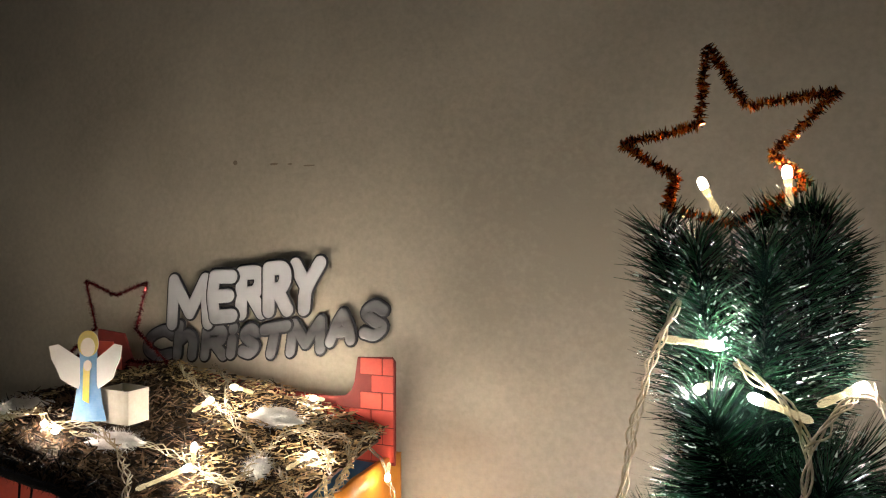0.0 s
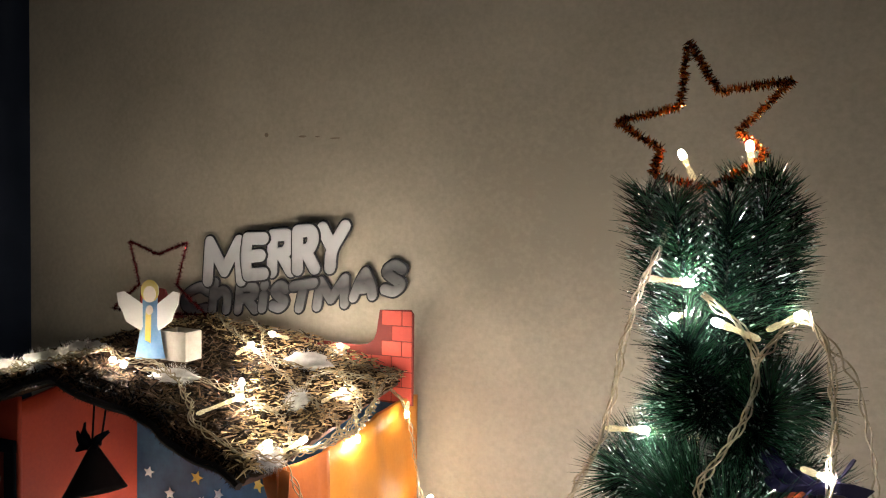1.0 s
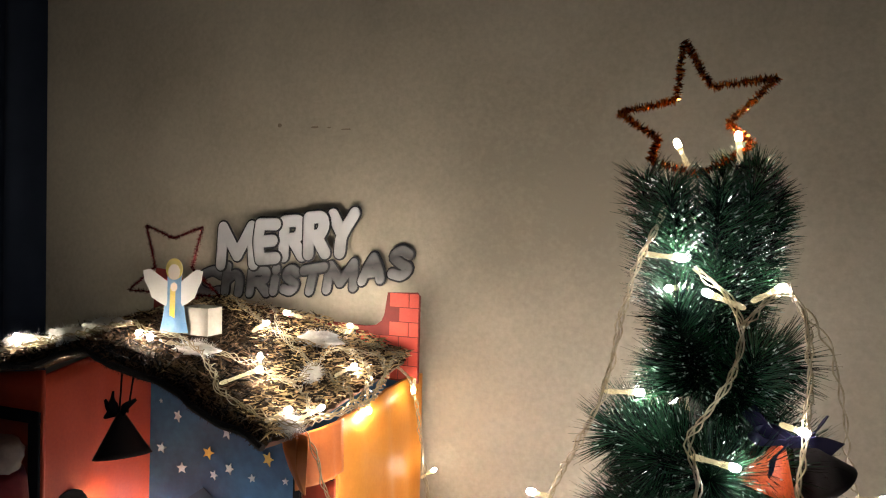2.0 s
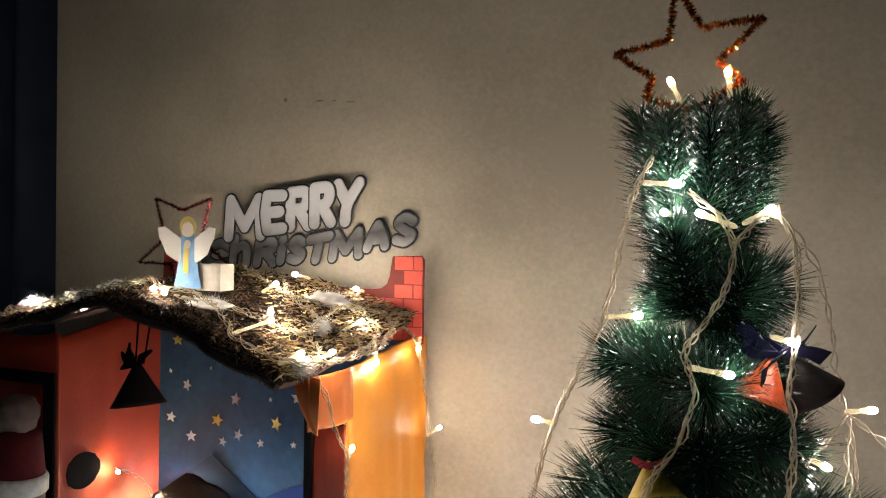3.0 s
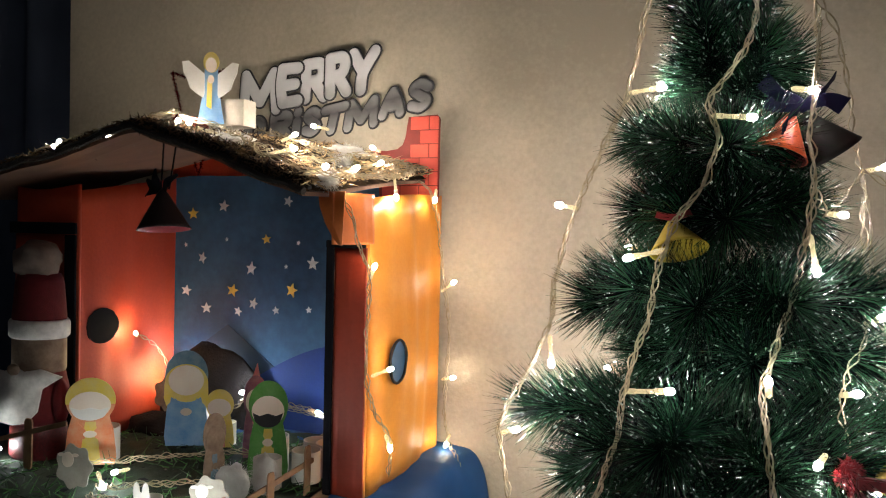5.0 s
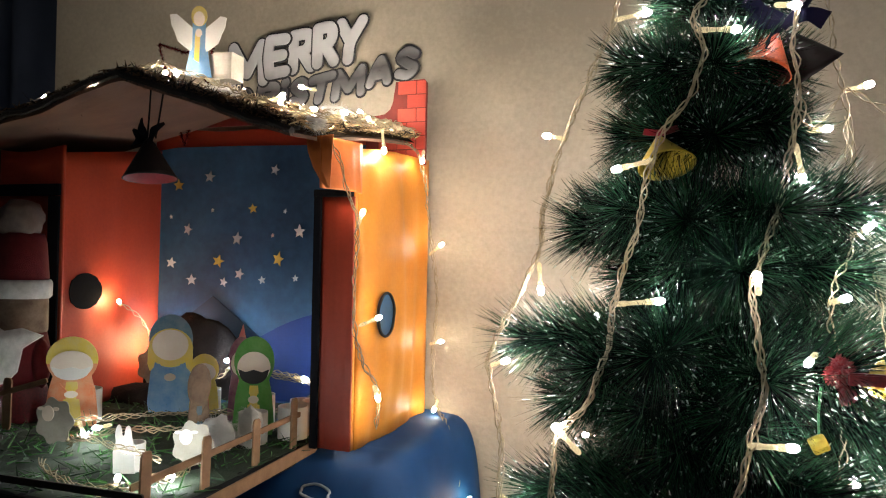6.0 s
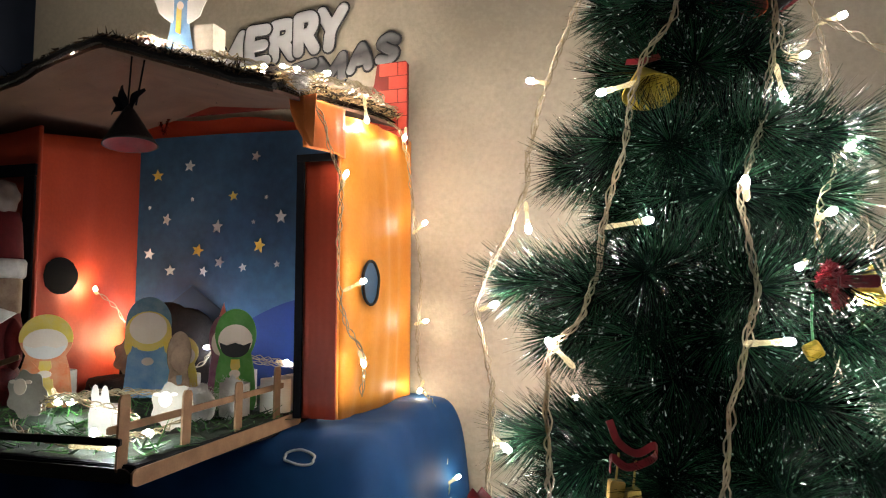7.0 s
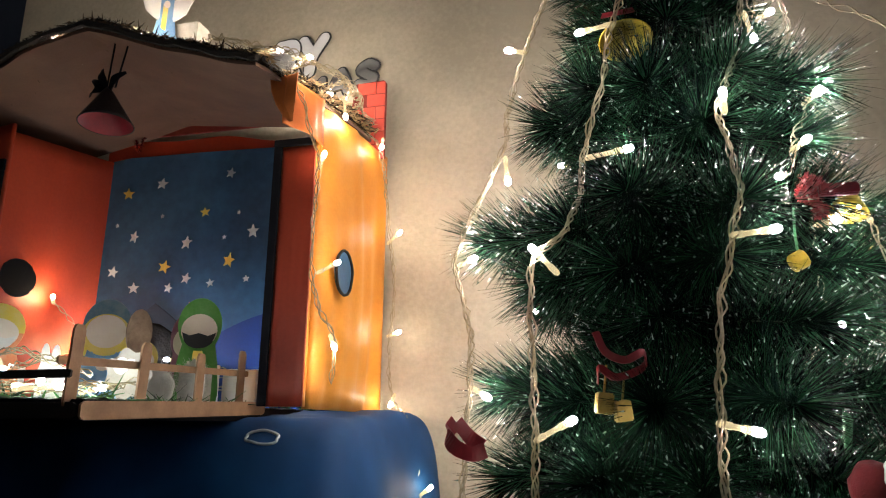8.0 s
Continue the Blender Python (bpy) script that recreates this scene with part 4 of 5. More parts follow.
ang = doll("angel_doll", (-0.533, 0.474, 1.163), 0.081, 0.040, BLUEP, BLUEP, SKIN, YELP, "paper angel doll in a blue robe with white wings", 26, hair=YELP, stand=False, wings=True)
bm = bmesh.new()
ribbon(bm, [(-0.531, 0.486, 1.176), (-0.5305, 0.507, 1.176), (-0.528, 0.511, 1.176), (-0.498, 0.507, 1.176), (-0.4945, 0.503, 1.176), (-0.4940, 0.485, 1.176), (-0.498, 0.481, 1.176), (-0.528, 0.483, 1.176)], 0.030, across=(0, 0, 1), thick=0.001)
tagged(part("paper_loop", bm, CREAM), "folded white paper strip standing on the roof", "paper strip")

FLOOR_Z = 0.7535
doll("orange_doll", (-0.688, 0.456, FLOOR_Z), 0.106, 0.059, ORAP, YELP, SKIN, YELP, "paper doll with an orange cloak, yellow hood and pale beard", 30, beard=PAPER)
doll("blue_doll", (-0.637, 0.565, FLOOR_Z), 0.127, 0.057, BLUEP, GREYBLUE, SKIN, BLUEP, "paper doll in a pale blue robe with a slate veil", 26, hair=YELP)
doll("green_doll", (-0.472, 0.508, FLOOR_Z), 0.113, 0.047, GREENP, GREENP, SKIN, YELP, "paper doll in a green hooded cloak with a black beard", 24, beard=INK)
doll("plum_doll", (-0.527, 0.562, FLOOR_Z), 0.104, 0.031, PURPLEP, PURPLEP, SKIN, PINKP, "paper doll in a plum robe with a pointed pink hat", 40, hat=True)
doll("child_doll", (-0.593, 0.577, FLOOR_Z), 0.077, 0.038, YELP, YELP, SKIN, PINKP, "small paper doll in a yellow wrap with a pink front", 22)
doll("brown_doll", (-0.491, 0.435, FLOOR_Z), 0.090, 0.028, BROWNP, BROWNP, BROWNP, GREYBLUE, "paper doll in a brown spotted robe with a slate front", 68, stand=False)


def sheep(at, h, turn, label, body=CREAM, head=PAPER):
    bm = bmesh.new()
    T = pose(*at, 0, 0, turn)
    cloud = [(0.42 * h * math.cos(a) * (1 + 0.10 * math.cos(7 * a)), max(0.0, 0.50 * h + 0.48 * h * math.sin(a) * (1 + 0.10 * math.cos(7 * a)))) for a in np.linspace(0, 6.283, 43)[:-1]]
    plate(bm, cloud, 0.001, T, 0)
    plate(bm, oval(-0.14 * h, 0.66 * h, 0.14 * h, 0.17 * h, 18), 0.0008, T @ Matrix.Translation((0, -0.0012, 0)), 1)
    for s in (-1, 1):
        plate(bm, oval(-0.14 * h + s * 0.17 * h, 0.76 * h, 0.08 * h, 0.04 * h, 12), 0.0008, T @ Matrix.Translation((0, -0.0006, 0)), 1)
    tagged(part("sheep_cutout", bm, [body, head]), label, "paper sheep", "paper animals in the yard")


sheep((-0.452, 0.376, FLOOR_Z), 0.045, 24, "white paper sheep cut-out standing on the grass")
bm = bmesh.new()
T = pose(-0.498, 0.335, FLOOR_Z, 0, 0, 24)
body = [(-0.009, 0), (-0.0095, 0.020), (-0.007, 0.030)] + oval(-0.0045, 0.036, 0.0032, 0.010, 7, 180, 0) + oval(0.004, 0.035, 0.0034, 0.010, 7, 180, 0) + [(0.0095, 0.026), (0.011, 0)]
plate(bm, body[::-1], 0.001, T)
ribbon(bm, [T @ Vector((0.004 + 0.011 * math.cos(a), 0.0135 + 0.011 * math.sin(a), 0.013)) for a in np.linspace(0.3, 6.5, 17)], 0.026, across=(0, 0, 1), thick=0.0009)
tagged(part("lamb_cutout", bm, PAPER), "narrow white paper lamb cut-out with two upright ears", "paper lamb", "paper animals in the yard")
sheep((-0.640, 0.388, FLOOR_Z), 0.050, 12, "grey paper sheep cut-out in front of the orange doll", CREAM, SKIN)
sheep((-0.728, 0.640, FLOOR_Z + 0.016), 0.056, 20, "brown paper donkey cut-out lying by the wall", BROWNP, BROWNP)
for k, (x, y, z, r) in enumerate(((-0.470, 0.440, 0.786, (0.026, 0.008, 0.007)), (-0.445, 0.462, 0.794, (0.018, 0.008, 0.008)))):
    bm = bmesh.new()
    low = (z - FLOOR_Z) / 2
    lump(bm, (x, y, FLOOR_Z + low), (r[0] * 0.8, r[1], low + 0.002), 5.7 * k + 1, 0.35)
    ob = tagged(part("cotton_wool", bm, COTTON, smooth=True), "pulled tuft of white cotton wool", "cotton wool", "cotton wool in the yard")
    fuzz(ob, (x, y, FLOOR_Z + low), (r[0] * 0.8, r[1], low), 900)

# white paper rolls that prop things up
for k, (x, y, r, h) in enumerate(((-0.424, 0.515, 0.016, 0.036), (-0.438, 0.560, 0.014, 0.034), (-0.452, 0.478, 0.015, 0.034), (-0.410, 0.545, 0.016, 0.038))):
    bm = bmesh.new()
    ribbon(bm, [(x + r * math.cos(a), y + r * math.sin(a), FLOOR_Z + h / 2) for a in np.linspace(0.3, 6.5, 17)], h, across=(0, 0, 1), thick=0.0009)
    tagged(part("paper_roll", bm, PAPER), "short upright roll of white paper on the grass", "paper roll", "paper rolls in the yard")

# ---------------------------------------------------------------- bearded plush figure by the left door
bm = bmesh.new()
sx, sy = -0.779, 0.462


def drum_ring(bm, rings, index, n=28):
    """A turned body from (height, radius) rings about the doll's axis."""
    loops = [[bm.verts.new((sx + r * math.cos(6.2832 * k / n), sy + 0.8 * r * math.sin(6.2832 * k / n), z)) for k in range(n)] for z, r in rings]
    for a, b in zip(loops, loops[1:]):
        for k in range(n):
            bm.faces.new((a[k], a[(k + 1) % n], b[(k + 1) % n], b[k])).material_index = index
    bm.faces.new(loops[0][::-1]).material_index = index
    bm.faces.new(loops[-1]).material_index = index


drum_ring(bm, [(0.753, 0.034), (0.757, 0.037), (0.792, 0.036), (0.797, 0.033)], 4)
drum_ring(bm, [(0.796, 0.034), (0.806, 0.038), (0.840, 0.038), (0.862, 0.033)], 0)
drum_ring(bm, [(0.858, 0.0325), (0.864, 0.0345), (0.900, 0.0345), (0.906, 0.033)], 2)
drum_ring(bm, [(0.902, 0.0355), (0.905, 0.0385), (0.921, 0.0390), (0.925, 0.0365)], 1)
drum_ring(bm, [(0.920, 0.0345), (0.930, 0.0345), (0.970, 0.0310), (0.982, 0.0270)], 0)
lump(bm, (sx, sy - 0.004, 0.998), (0.031, 0.024, 0.025), 6, 0.22, 3, 3)
for s_x in (-1, 1):
    lump(bm, (sx + s_x * 0.041, sy - 0.004, 0.825), (0.010, 0.010, 0.030), 8 + s_x, 0.1, 3, 0)
plate(bm, [(-0.062, 0.004), (-0.036, -0.012), (-0.030, -0.040), (-0.016, -0.054), (0, -0.057), (0.016, -0.054), (0.030, -0.040), (0.036, -0.012), (0.062, 0.004), (0.034, 0.012), (0.012, 0.008), (0, 0.014), (-0.012, 0.008), (-0.034, 0.012)], 0.004, pose(sx + 0.004, sy - 0.040, 0.857, 0, 0, 14), 1)
lump(bm, (sx + 0.006, sy - 0.041, 0.868), (0.009, 0.005, 0.007), 3, 0.05, 3, 2)
tagged(part("plush_doll", bm, [RED_PLUSH, WHITE_PLUSH, BROWNP, GREY_PLUSH, RED_KNOT], smooth=True), "red plush doll with a tall hat and white felt beard", "doll")

# ---------------------------------------------------------------- the yard
tray = thing("yard_tray", (-0.60, 0.40, 0.739), "dark card tray with grass in front of the stable", "tray")
bm = bmesh.new()
box(bm, (-0.90, 0.258, 0.7370), (-0.392, 0.694, 0.7505), 0.001)
part("tray_board", bm, BLACK, tray)
v, f = grid_sheet(90, 70, lambda a, b: (-0.895 + 0.495 * a, 0.262 + 0.425 * b, 0.7515 + 0.0022 * noise.noise(Vector((a * 30, b * 26, 1)))))
tagged(raw("felt", v, f, GROUND, tray, smooth=True), "", "", "", "stuff")
n = 1500
x = nrg.uniform(-0.80, -0.400, n)
y = nrg.uniform(0.266, 0.66, n)
keep = np.array([noise.noise(Vector((a * 16, b * 16, 5))) > -0.12 for a, b in zip(x, y)])
x, y = x[keep], y[keep]
n = len(x)
way = np.stack([nrg.normal(0, 1, n), nrg.normal(0, 1, n), np.abs(nrg.normal(0.35, 0.3, n))], axis=1)
way /= np.linalg.norm(way, axis=1)[:, None]
v, f = spikes(np.stack([x, y, np.full(n, 0.752)], axis=1), way, nrg.uniform(0.008, 0.026, n), nrg.uniform(0.0006, 0.0014, n))
tagged(raw("grass", v, f, GRASS, tray), "", "", "", "stuff")

bm = bmesh.new()
lump(bm, (-0.675, 0.668, 0.768), (0.098, 0.011, 0.102), 9, 0.10, 4)
tagged(part("cave_mound", bm, EARTH, smooth=True), "dark brown crumpled paper mound against the backdrop", "paper mound")
bm = bmesh.new()
lump(bm, (-0.735, 0.620, 0.756), (0.040, 0.035, 0.018), 4, 0.25, 3)
tagged(part("paper_rock", bm, EARTH, smooth=True), "low dark crumpled paper rock", "paper rock")

fence = thing("fence", (-0.405, 0.38, 0.745), "low fence of lolly sticks along the yard edge", "fence")


def stick(name, a, b, w, t, flat=(1, 0, 0), parent=fence, material=WOOD):
    """A lolly stick with rounded ends from a to b."""
    a, b = Vector(a), Vector(b)
    d = (b - a)
    ln = d.length
    d.normalize()
    nrm = Vector(flat)
    nrm = (nrm - d * nrm.dot(d)).normalized()
    side = d.cross(nrm)
    prof = [(0.0, 0.30), (0.12 * w, 0.40), (0.35 * w, 0.5), (ln - 0.35 * w, 0.5), (ln - 0.12 * w, 0.40), (ln, 0.30)]
    m = Matrix((side, nrm, d)).transposed().to_4x4()
    m.translation = a
    bm = bmesh.new()
    plate(bm, [(s * w, z) for z, s in prof] + [(-s * w, z) for z, s in prof[::-1]], t, m @ Matrix.Translation((0, -t / 2, 0)))
    return part(name, bm, material, parent)


for x, y, zt in ((-0.4055, 0.258, 0.803), (-0.4050, 0.333, 0.798), (-0.4045, 0.412, 0.797), (-0.4030, 0.481, 0.806)):
    stick("post", (x, y, 0.744), (x + rng.uniform(-0.001, 0.001), y + rng.uniform(-0.003, 0.003), zt), 0.0115, 0.002)
stick("rail", (-0.4085, 0.246, 0.777), (-0.4065, 0.500, 0.7845), 0.0060, 0.002)
stick("rail", (-0.3885, 0.250, 0.7425), (-0.3880, 0.505, 0.7505), 0.0130, 0.002)
# front rails are wood too; their black colour stands for backlit shade
stick("rail", (-0.402, 0.2535, 0.768), (-0.66, 0.2535, 0.765), 0.0060, 0.002, (0, 1, 0), material=TWIG_AND_RAIL_SHADE)
stick("rail", (-0.395, 0.2545, 0.7430), (-0.66, 0.2545, 0.7425), 0.0110, 0.002, (0, 1, 0), material=TWIG_AND_RAIL_SHADE)
for x in (-0.585, -0.660):
    stick("post", (x, 0.2560, 0.743), (x, 0.2560, 0.798), 0.0115, 0.002, (0, 1, 0))
fence_b = thing("fence", (-0.74, 0.42, 0.752), "low fence of lolly sticks beside the red plush doll", "fence")
stick("post", (-0.747, 0.420, 0.752), (-0.747, 0.421, 0.812), 0.0125, 0.002, (0, 1, 0), fence_b)
stick("post", (-0.815, 0.422, 0.752), (-0.815, 0.423, 0.810), 0.0125, 0.002, (0, 1, 0), fence_b)
stick("rail", (-0.835, 0.4185, 0.770), (-0.685, 0.4185, 0.814), 0.0060, 0.002, (0, 1, 0), fence_b)

# ---------------------------------------------------------------- the tree
AX, AY = 0.012, 0.432
tree = thing("artificial_tree", (AX, AY, 0), "small artificial tree with dark green bristly branches", "tree")
v, f = tube(smooth_line([(AX, AY, 0.03), (AX + 0.003, AY, 0.5), (AX, AY, 0.95), (AX - 0.004, AY, 1.17), (AX - 0.006, AY, 1.30)], 0.03), 0.0085, 10)
raw("trunk", v, f, STEM, tree, smooth=True)
for k in range(3):
    a = radians(30 + 120 * k)
    v, f = tube(np.array([(AX, AY, 0.10), (AX + 0.10 * math.cos(a), AY + 0.10 * math.sin(a), 0.03), (AX + 0.19 * math.cos(a), AY + 0.19 * math.sin(a), 0.008)]), 0.007, 8)
    raw("stand_leg", v, f, STEM, tree, smooth=True)


def branch(pts, needles, length, lean=0.75, fan=1.0, width=0.00056, bare=0.12):
    """A bent wire stem with bristly needles that point outward along it."""
    needles = int(needles * 1.7)
    line = smooth_line(pts, 0.005)
    n = len(line)
    v, f = tube(line, np.linspace(0.0022, 0.0012, n), 5)
    stem = raw("branch", v, f, STEM, tree)
    s = bare + (1 - bare) * nrg.random(needles) ** 0.85
    i = np.minimum((s * (n - 1)).astype(int), n - 2)
    t = (s * (n - 1) - i)[:, None]
    root = line[i] * (1 - t) + line[i + 1] * t
    d, u, w = frames_along(line)
    a = nrg.uniform(0, 6.283, needles)
    out = np.cos(a)[:, None] * u[i] + np.sin(a)[:, None] * w[i]
    k = (lean + fan * np.clip(s - 0.8, 0, 1) * 5 * 0.9)[:, None]
    way = out + d[i] * k + nrg.normal(0, 0.16, (needles, 3))
    way /= np.linalg.norm(way, axis=1)[:, None]
    ln = length * nrg.uniform(0.62, 1.14, needles) * (1 - 0.25 * s)
    v, f = spikes(root, way, ln, width * nrg.uniform(0.7, 1.3, needles))
    # short pale spikes along some needles, coloured to imitate their glints
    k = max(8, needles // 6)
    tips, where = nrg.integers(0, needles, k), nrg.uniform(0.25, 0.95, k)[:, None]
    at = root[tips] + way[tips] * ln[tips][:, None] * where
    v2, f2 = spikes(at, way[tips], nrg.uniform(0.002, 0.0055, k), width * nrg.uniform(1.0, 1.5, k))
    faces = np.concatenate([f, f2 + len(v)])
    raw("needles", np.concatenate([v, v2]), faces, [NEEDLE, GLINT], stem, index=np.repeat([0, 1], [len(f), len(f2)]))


def arm(z, az, reach, rise=0.0, droop=0.0, needles=1000, length=0.042):
    """A branch that leaves the trunk at height z towards az (0: right, 270: to the front)."""
    c, s = math.cos(radians(az)), math.sin(radians(az))
    j = radians(rng.uniform(-9, 9))
    c2, s2 = math.cos(radians(az) + j), math.sin(radians(az) + j)
    core = max(0.02, reach - length * 0.62)
    branch([(AX, AY, z), (AX + 0.45 * core * c, AY + 0.45 * core * s, z + 0.5 * rise), (AX + core * c2, AY + core * s2, z + rise - droop)], needles, length)


# crown: bent tufts round the leader, the far one curled over
branch([(AX - 0.002, AY, 1.17), (AX - 0.008, AY - 0.004, 1.24), (AX - 0.012, AY - 0.006, 1.295)], 1500, 0.048, 0.75, 0.2)
for px, py, zt, ln, cnt in ((-0.050, -0.010, 1.326, 0.036, 800), (-0.030, -0.030, 1.318, 0.040, 900), (0.004, -0.036, 1.318, 0.038, 900), (-0.030, 0.020, 1.322, 0.036, 600), (0.026, -0.024, 1.320, 0.034, 800), (0.020, 0.026, 1.322, 0.034, 600)):
    branch([(AX, AY, 1.175), (AX + 0.6 * px, AY + 0.6 * py, 1.23), (AX + px, AY + py, zt)], cnt, ln, 0.62, 0.3)
branch([(AX, AY, 1.19), (AX + 0.032, AY - 0.004, 1.24), (AX + 0.043, AY + 0.002, 1.305), (AX + 0.030, AY + 0.003, 1.335), (AX + 0.004, AY + 0.004, 1.334)], 1300, 0.024, 0.35, 0.2)
branch([(AX, AY, 1.16), (AX - 0.012, AY - 0.028, 1.195), (AX - 0.022, AY - 0.042, 1.232)], 900, 0.040, 0.8)
branch([(AX, AY, 1.14), (AX + 0.020, AY - 0.032, 1.170), (AX + 0.030, AY - 0.046, 1.200)], 900, 0.038, 0.7)
# tiers, from the top down: height, reach, how many, rise, droop
TIERS = ((1.165, 0.082, 6, 0.018, 0.0, 20, 0.32), (1.108, 0.100, 8, 0.018, 0.004, 185, 1.0), (1.068, 0.108, 8, 0.004, 0.006, 200, 0.95), (0.992, 0.140, 9, 0.010, 0.006, 182, 1.0),
         (0.960, 0.130, 8, 0.0, 0.008, 205, 0.76), (0.886, 0.184, 10, 0.012, 0.010, 180, 1.0), (0.858, 0.172, 8, 0.0, 0.010, 197, 0.92), (0.815, 0.170, 8, 0.004, 0.010, 212, 0.62),
         (0.758, 0.194, 10, 0.008, 0.012, 184, 1.0), (0.715, 0.200, 9, 0.0, 0.014, 200, 0.95), (0.64, 0.215, 9, 0.0, 0.016, 190, 1.0), (0.56, 0.22, 9, 0.0, 0.02, 200, 1.0))
for z, reach, count, rise, droop, az0, west in TIERS:
    for i in range(count):
        az = az0 + 360 * i / count + rng.uniform(-7, 7)
        c, sn = math.cos(radians(az)), math.sin(radians(az))
        r = reach * rng.uniform(0.90, 1.04)
        if c > 0.4 and z < 1.03:
            r *= 1.10
        if c < 0.1:
            r *= west
        if sn < -0.5:
            r *= 0.88
        arm(z + rng.uniform(-0.008, 0.008), az, r, rise, droop, int(2900 * r + 330), 0.057 if z > 1.03 else 0.065)

# ---------------------------------------------------------------- strings of lights
def string(label, cables, bulbs, led, at, strands=4, spread=0.0019):
    ob = thing("light_string", at, label, "string lights", "strings of fairy lights")
    for k, pts in enumerate(cables):
        cable("wire", pts, ob, strands, spread, seed=k)
    for q in bulbs:
        bulb(q[:3], q[3:6], ob, led)
    return ob


string("clear twisted wire with warm white LEDs down the tree's wall side",
       [[(-0.008, 0.43, 1.335), (-0.022, 0.405, 1.30), (-0.035, 0.385, 1.268), (-0.047, 0.395, 1.231), (-0.061, 0.402, 1.165), (-0.079, 0.41, 1.123), (-0.104, 0.425, 1.072), (-0.119, 0.42, 1.014), (-0.121, 0.40, 0.967),
         (-0.142, 0.40, 0.922), (-0.165, 0.41, 0.877), (-0.158, 0.40, 0.844), (-0.147, 0.385, 0.809), (-0.144, 0.37, 0.766), (-0.146, 0.36, 0.700), (-0.15, 0.36, 0.60)]],
       [(-0.032, 0.39, 1.27, -0.004, 0.386, 1.268), (-0.059, 0.405, 1.164, -0.031, 0.401, 1.167),
        (-0.105, 0.425, 1.069, -0.123, 0.421, 1.072), (-0.12, 0.40, 0.958, -0.117, 0.396, 0.932), (-0.162, 0.41, 0.868, -0.146, 0.406, 0.874), (-0.144, 0.38, 0.764, -0.129, 0.376, 0.755)], LED_BRIGHT, (-0.1, 0.41, 0.6))
string("clear twisted wire with warm white LEDs down the tree's front",
       [[(0.001, 0.375, 1.262), (0.031, 0.375, 1.233), (0.027, 0.37, 1.188), (0.003, 0.360, 1.148), (0.009, 0.355, 1.119), (0.000, 0.350, 1.085), (-0.019, 0.34, 1.055), (-0.030, 0.336, 1.018), (-0.036, 0.336, 0.982),
         (-0.048, 0.340, 0.946), (-0.055, 0.330, 0.895), (-0.066, 0.30, 0.861), (-0.084, 0.288, 0.838), (-0.084, 0.282, 0.791), (-0.086, 0.300, 0.727), (-0.088, 0.30, 0.62)]],
       [(0.033, 0.375, 1.237, 0.007, 0.371, 1.247), (-0.011, 0.400, 1.246, -0.016, 0.376, 1.247), (0.006, 0.36, 1.136, 0.035, 0.356, 1.133), (-0.026, 0.338, 1.036, -0.054, 0.334, 1.029), (-0.049, 0.342, 0.930, -0.015, 0.338, 0.934),
        (-0.068, 0.286, 0.832, -0.085, 0.282, 0.850), (-0.085, 0.30, 0.727, -0.059, 0.296, 0.741)], LED_W, (-0.05, 0.34, 0.6))
string("short clear wire with two dim LEDs at the tree's tip",
       [[(-0.008, 0.43, 1.338), (-0.002, 0.432, 1.322), (0.012, 0.434, 1.318), (0.024, 0.432, 1.324), (0.029, 0.43, 1.341)]],
       [(-0.008, 0.43, 1.338, -0.017, 0.426, 1.357), (0.029, 0.43, 1.341, 0.027, 0.426, 1.362)], LED_SIDE, (0.01, 0.43, 1.32), 2)
string("clear twisted wire with warm white LEDs looped over the front branches",
       [[(0.033, 0.37, 1.223), (0.059, 0.40, 1.247), (0.076, 0.40, 1.221), (0.076, 0.385, 1.164), (0.071, 0.37, 1.126), (0.074, 0.362, 1.082), (0.068, 0.358, 1.040), (0.058, 0.345, 0.995), (0.042, 0.312, 0.945),
         (0.047, 0.290, 0.889), (0.039, 0.279, 0.848), (0.028, 0.267, 0.806), (0.021, 0.250, 0.741), (0.019, 0.240, 0.701), (0.02, 0.24, 0.60)]],
       [(0.041, 0.40, 1.24, 0.061, 0.396, 1.252), (0.061, 0.385, 1.158, 0.076, 0.381, 1.155), (0.073, 0.366, 1.048, 0.078, 0.362, 1.020), (0.039, 0.279, 0.849, 0.066, 0.275, 0.851),
        (0.045, 0.310, 0.943, 0.044, 0.304, 0.951), (0.020, 0.250, 0.738, 0.042, 0.246, 0.733)], LED_W, (0.05, 0.34, 0.6))
string("clear twisted wire with warm white LEDs round the tree's far side",
       [[(0.061, 0.396, 1.252), (0.095, 0.42, 1.20), (0.110, 0.43, 1.115), (0.119, 0.44, 1.091), (0.130, 0.43, 1.0), (0.139, 0.36, 0.875), (0.150, 0.36, 0.80), (0.15, 0.37, 0.66)],
        [(0.074, 0.362, 1.082), (0.091, 0.41, 1.066), (0.114, 0.42, 1.10)]],
       [(0.116, 0.43, 1.100, 0.135, 0.426, 1.104), (0.091, 0.41, 1.066, 0.101, 0.396, 1.065), (0.082, 0.33, 0.902, 0.078, 0.322, 0.899), (0.106, 0.36, 0.874, 0.117, 0.352, 0.875),
        (0.139, 0.36, 0.875, 0.133, 0.352, 0.881)], LED_W, (0.1, 0.4, 0.6), 2)
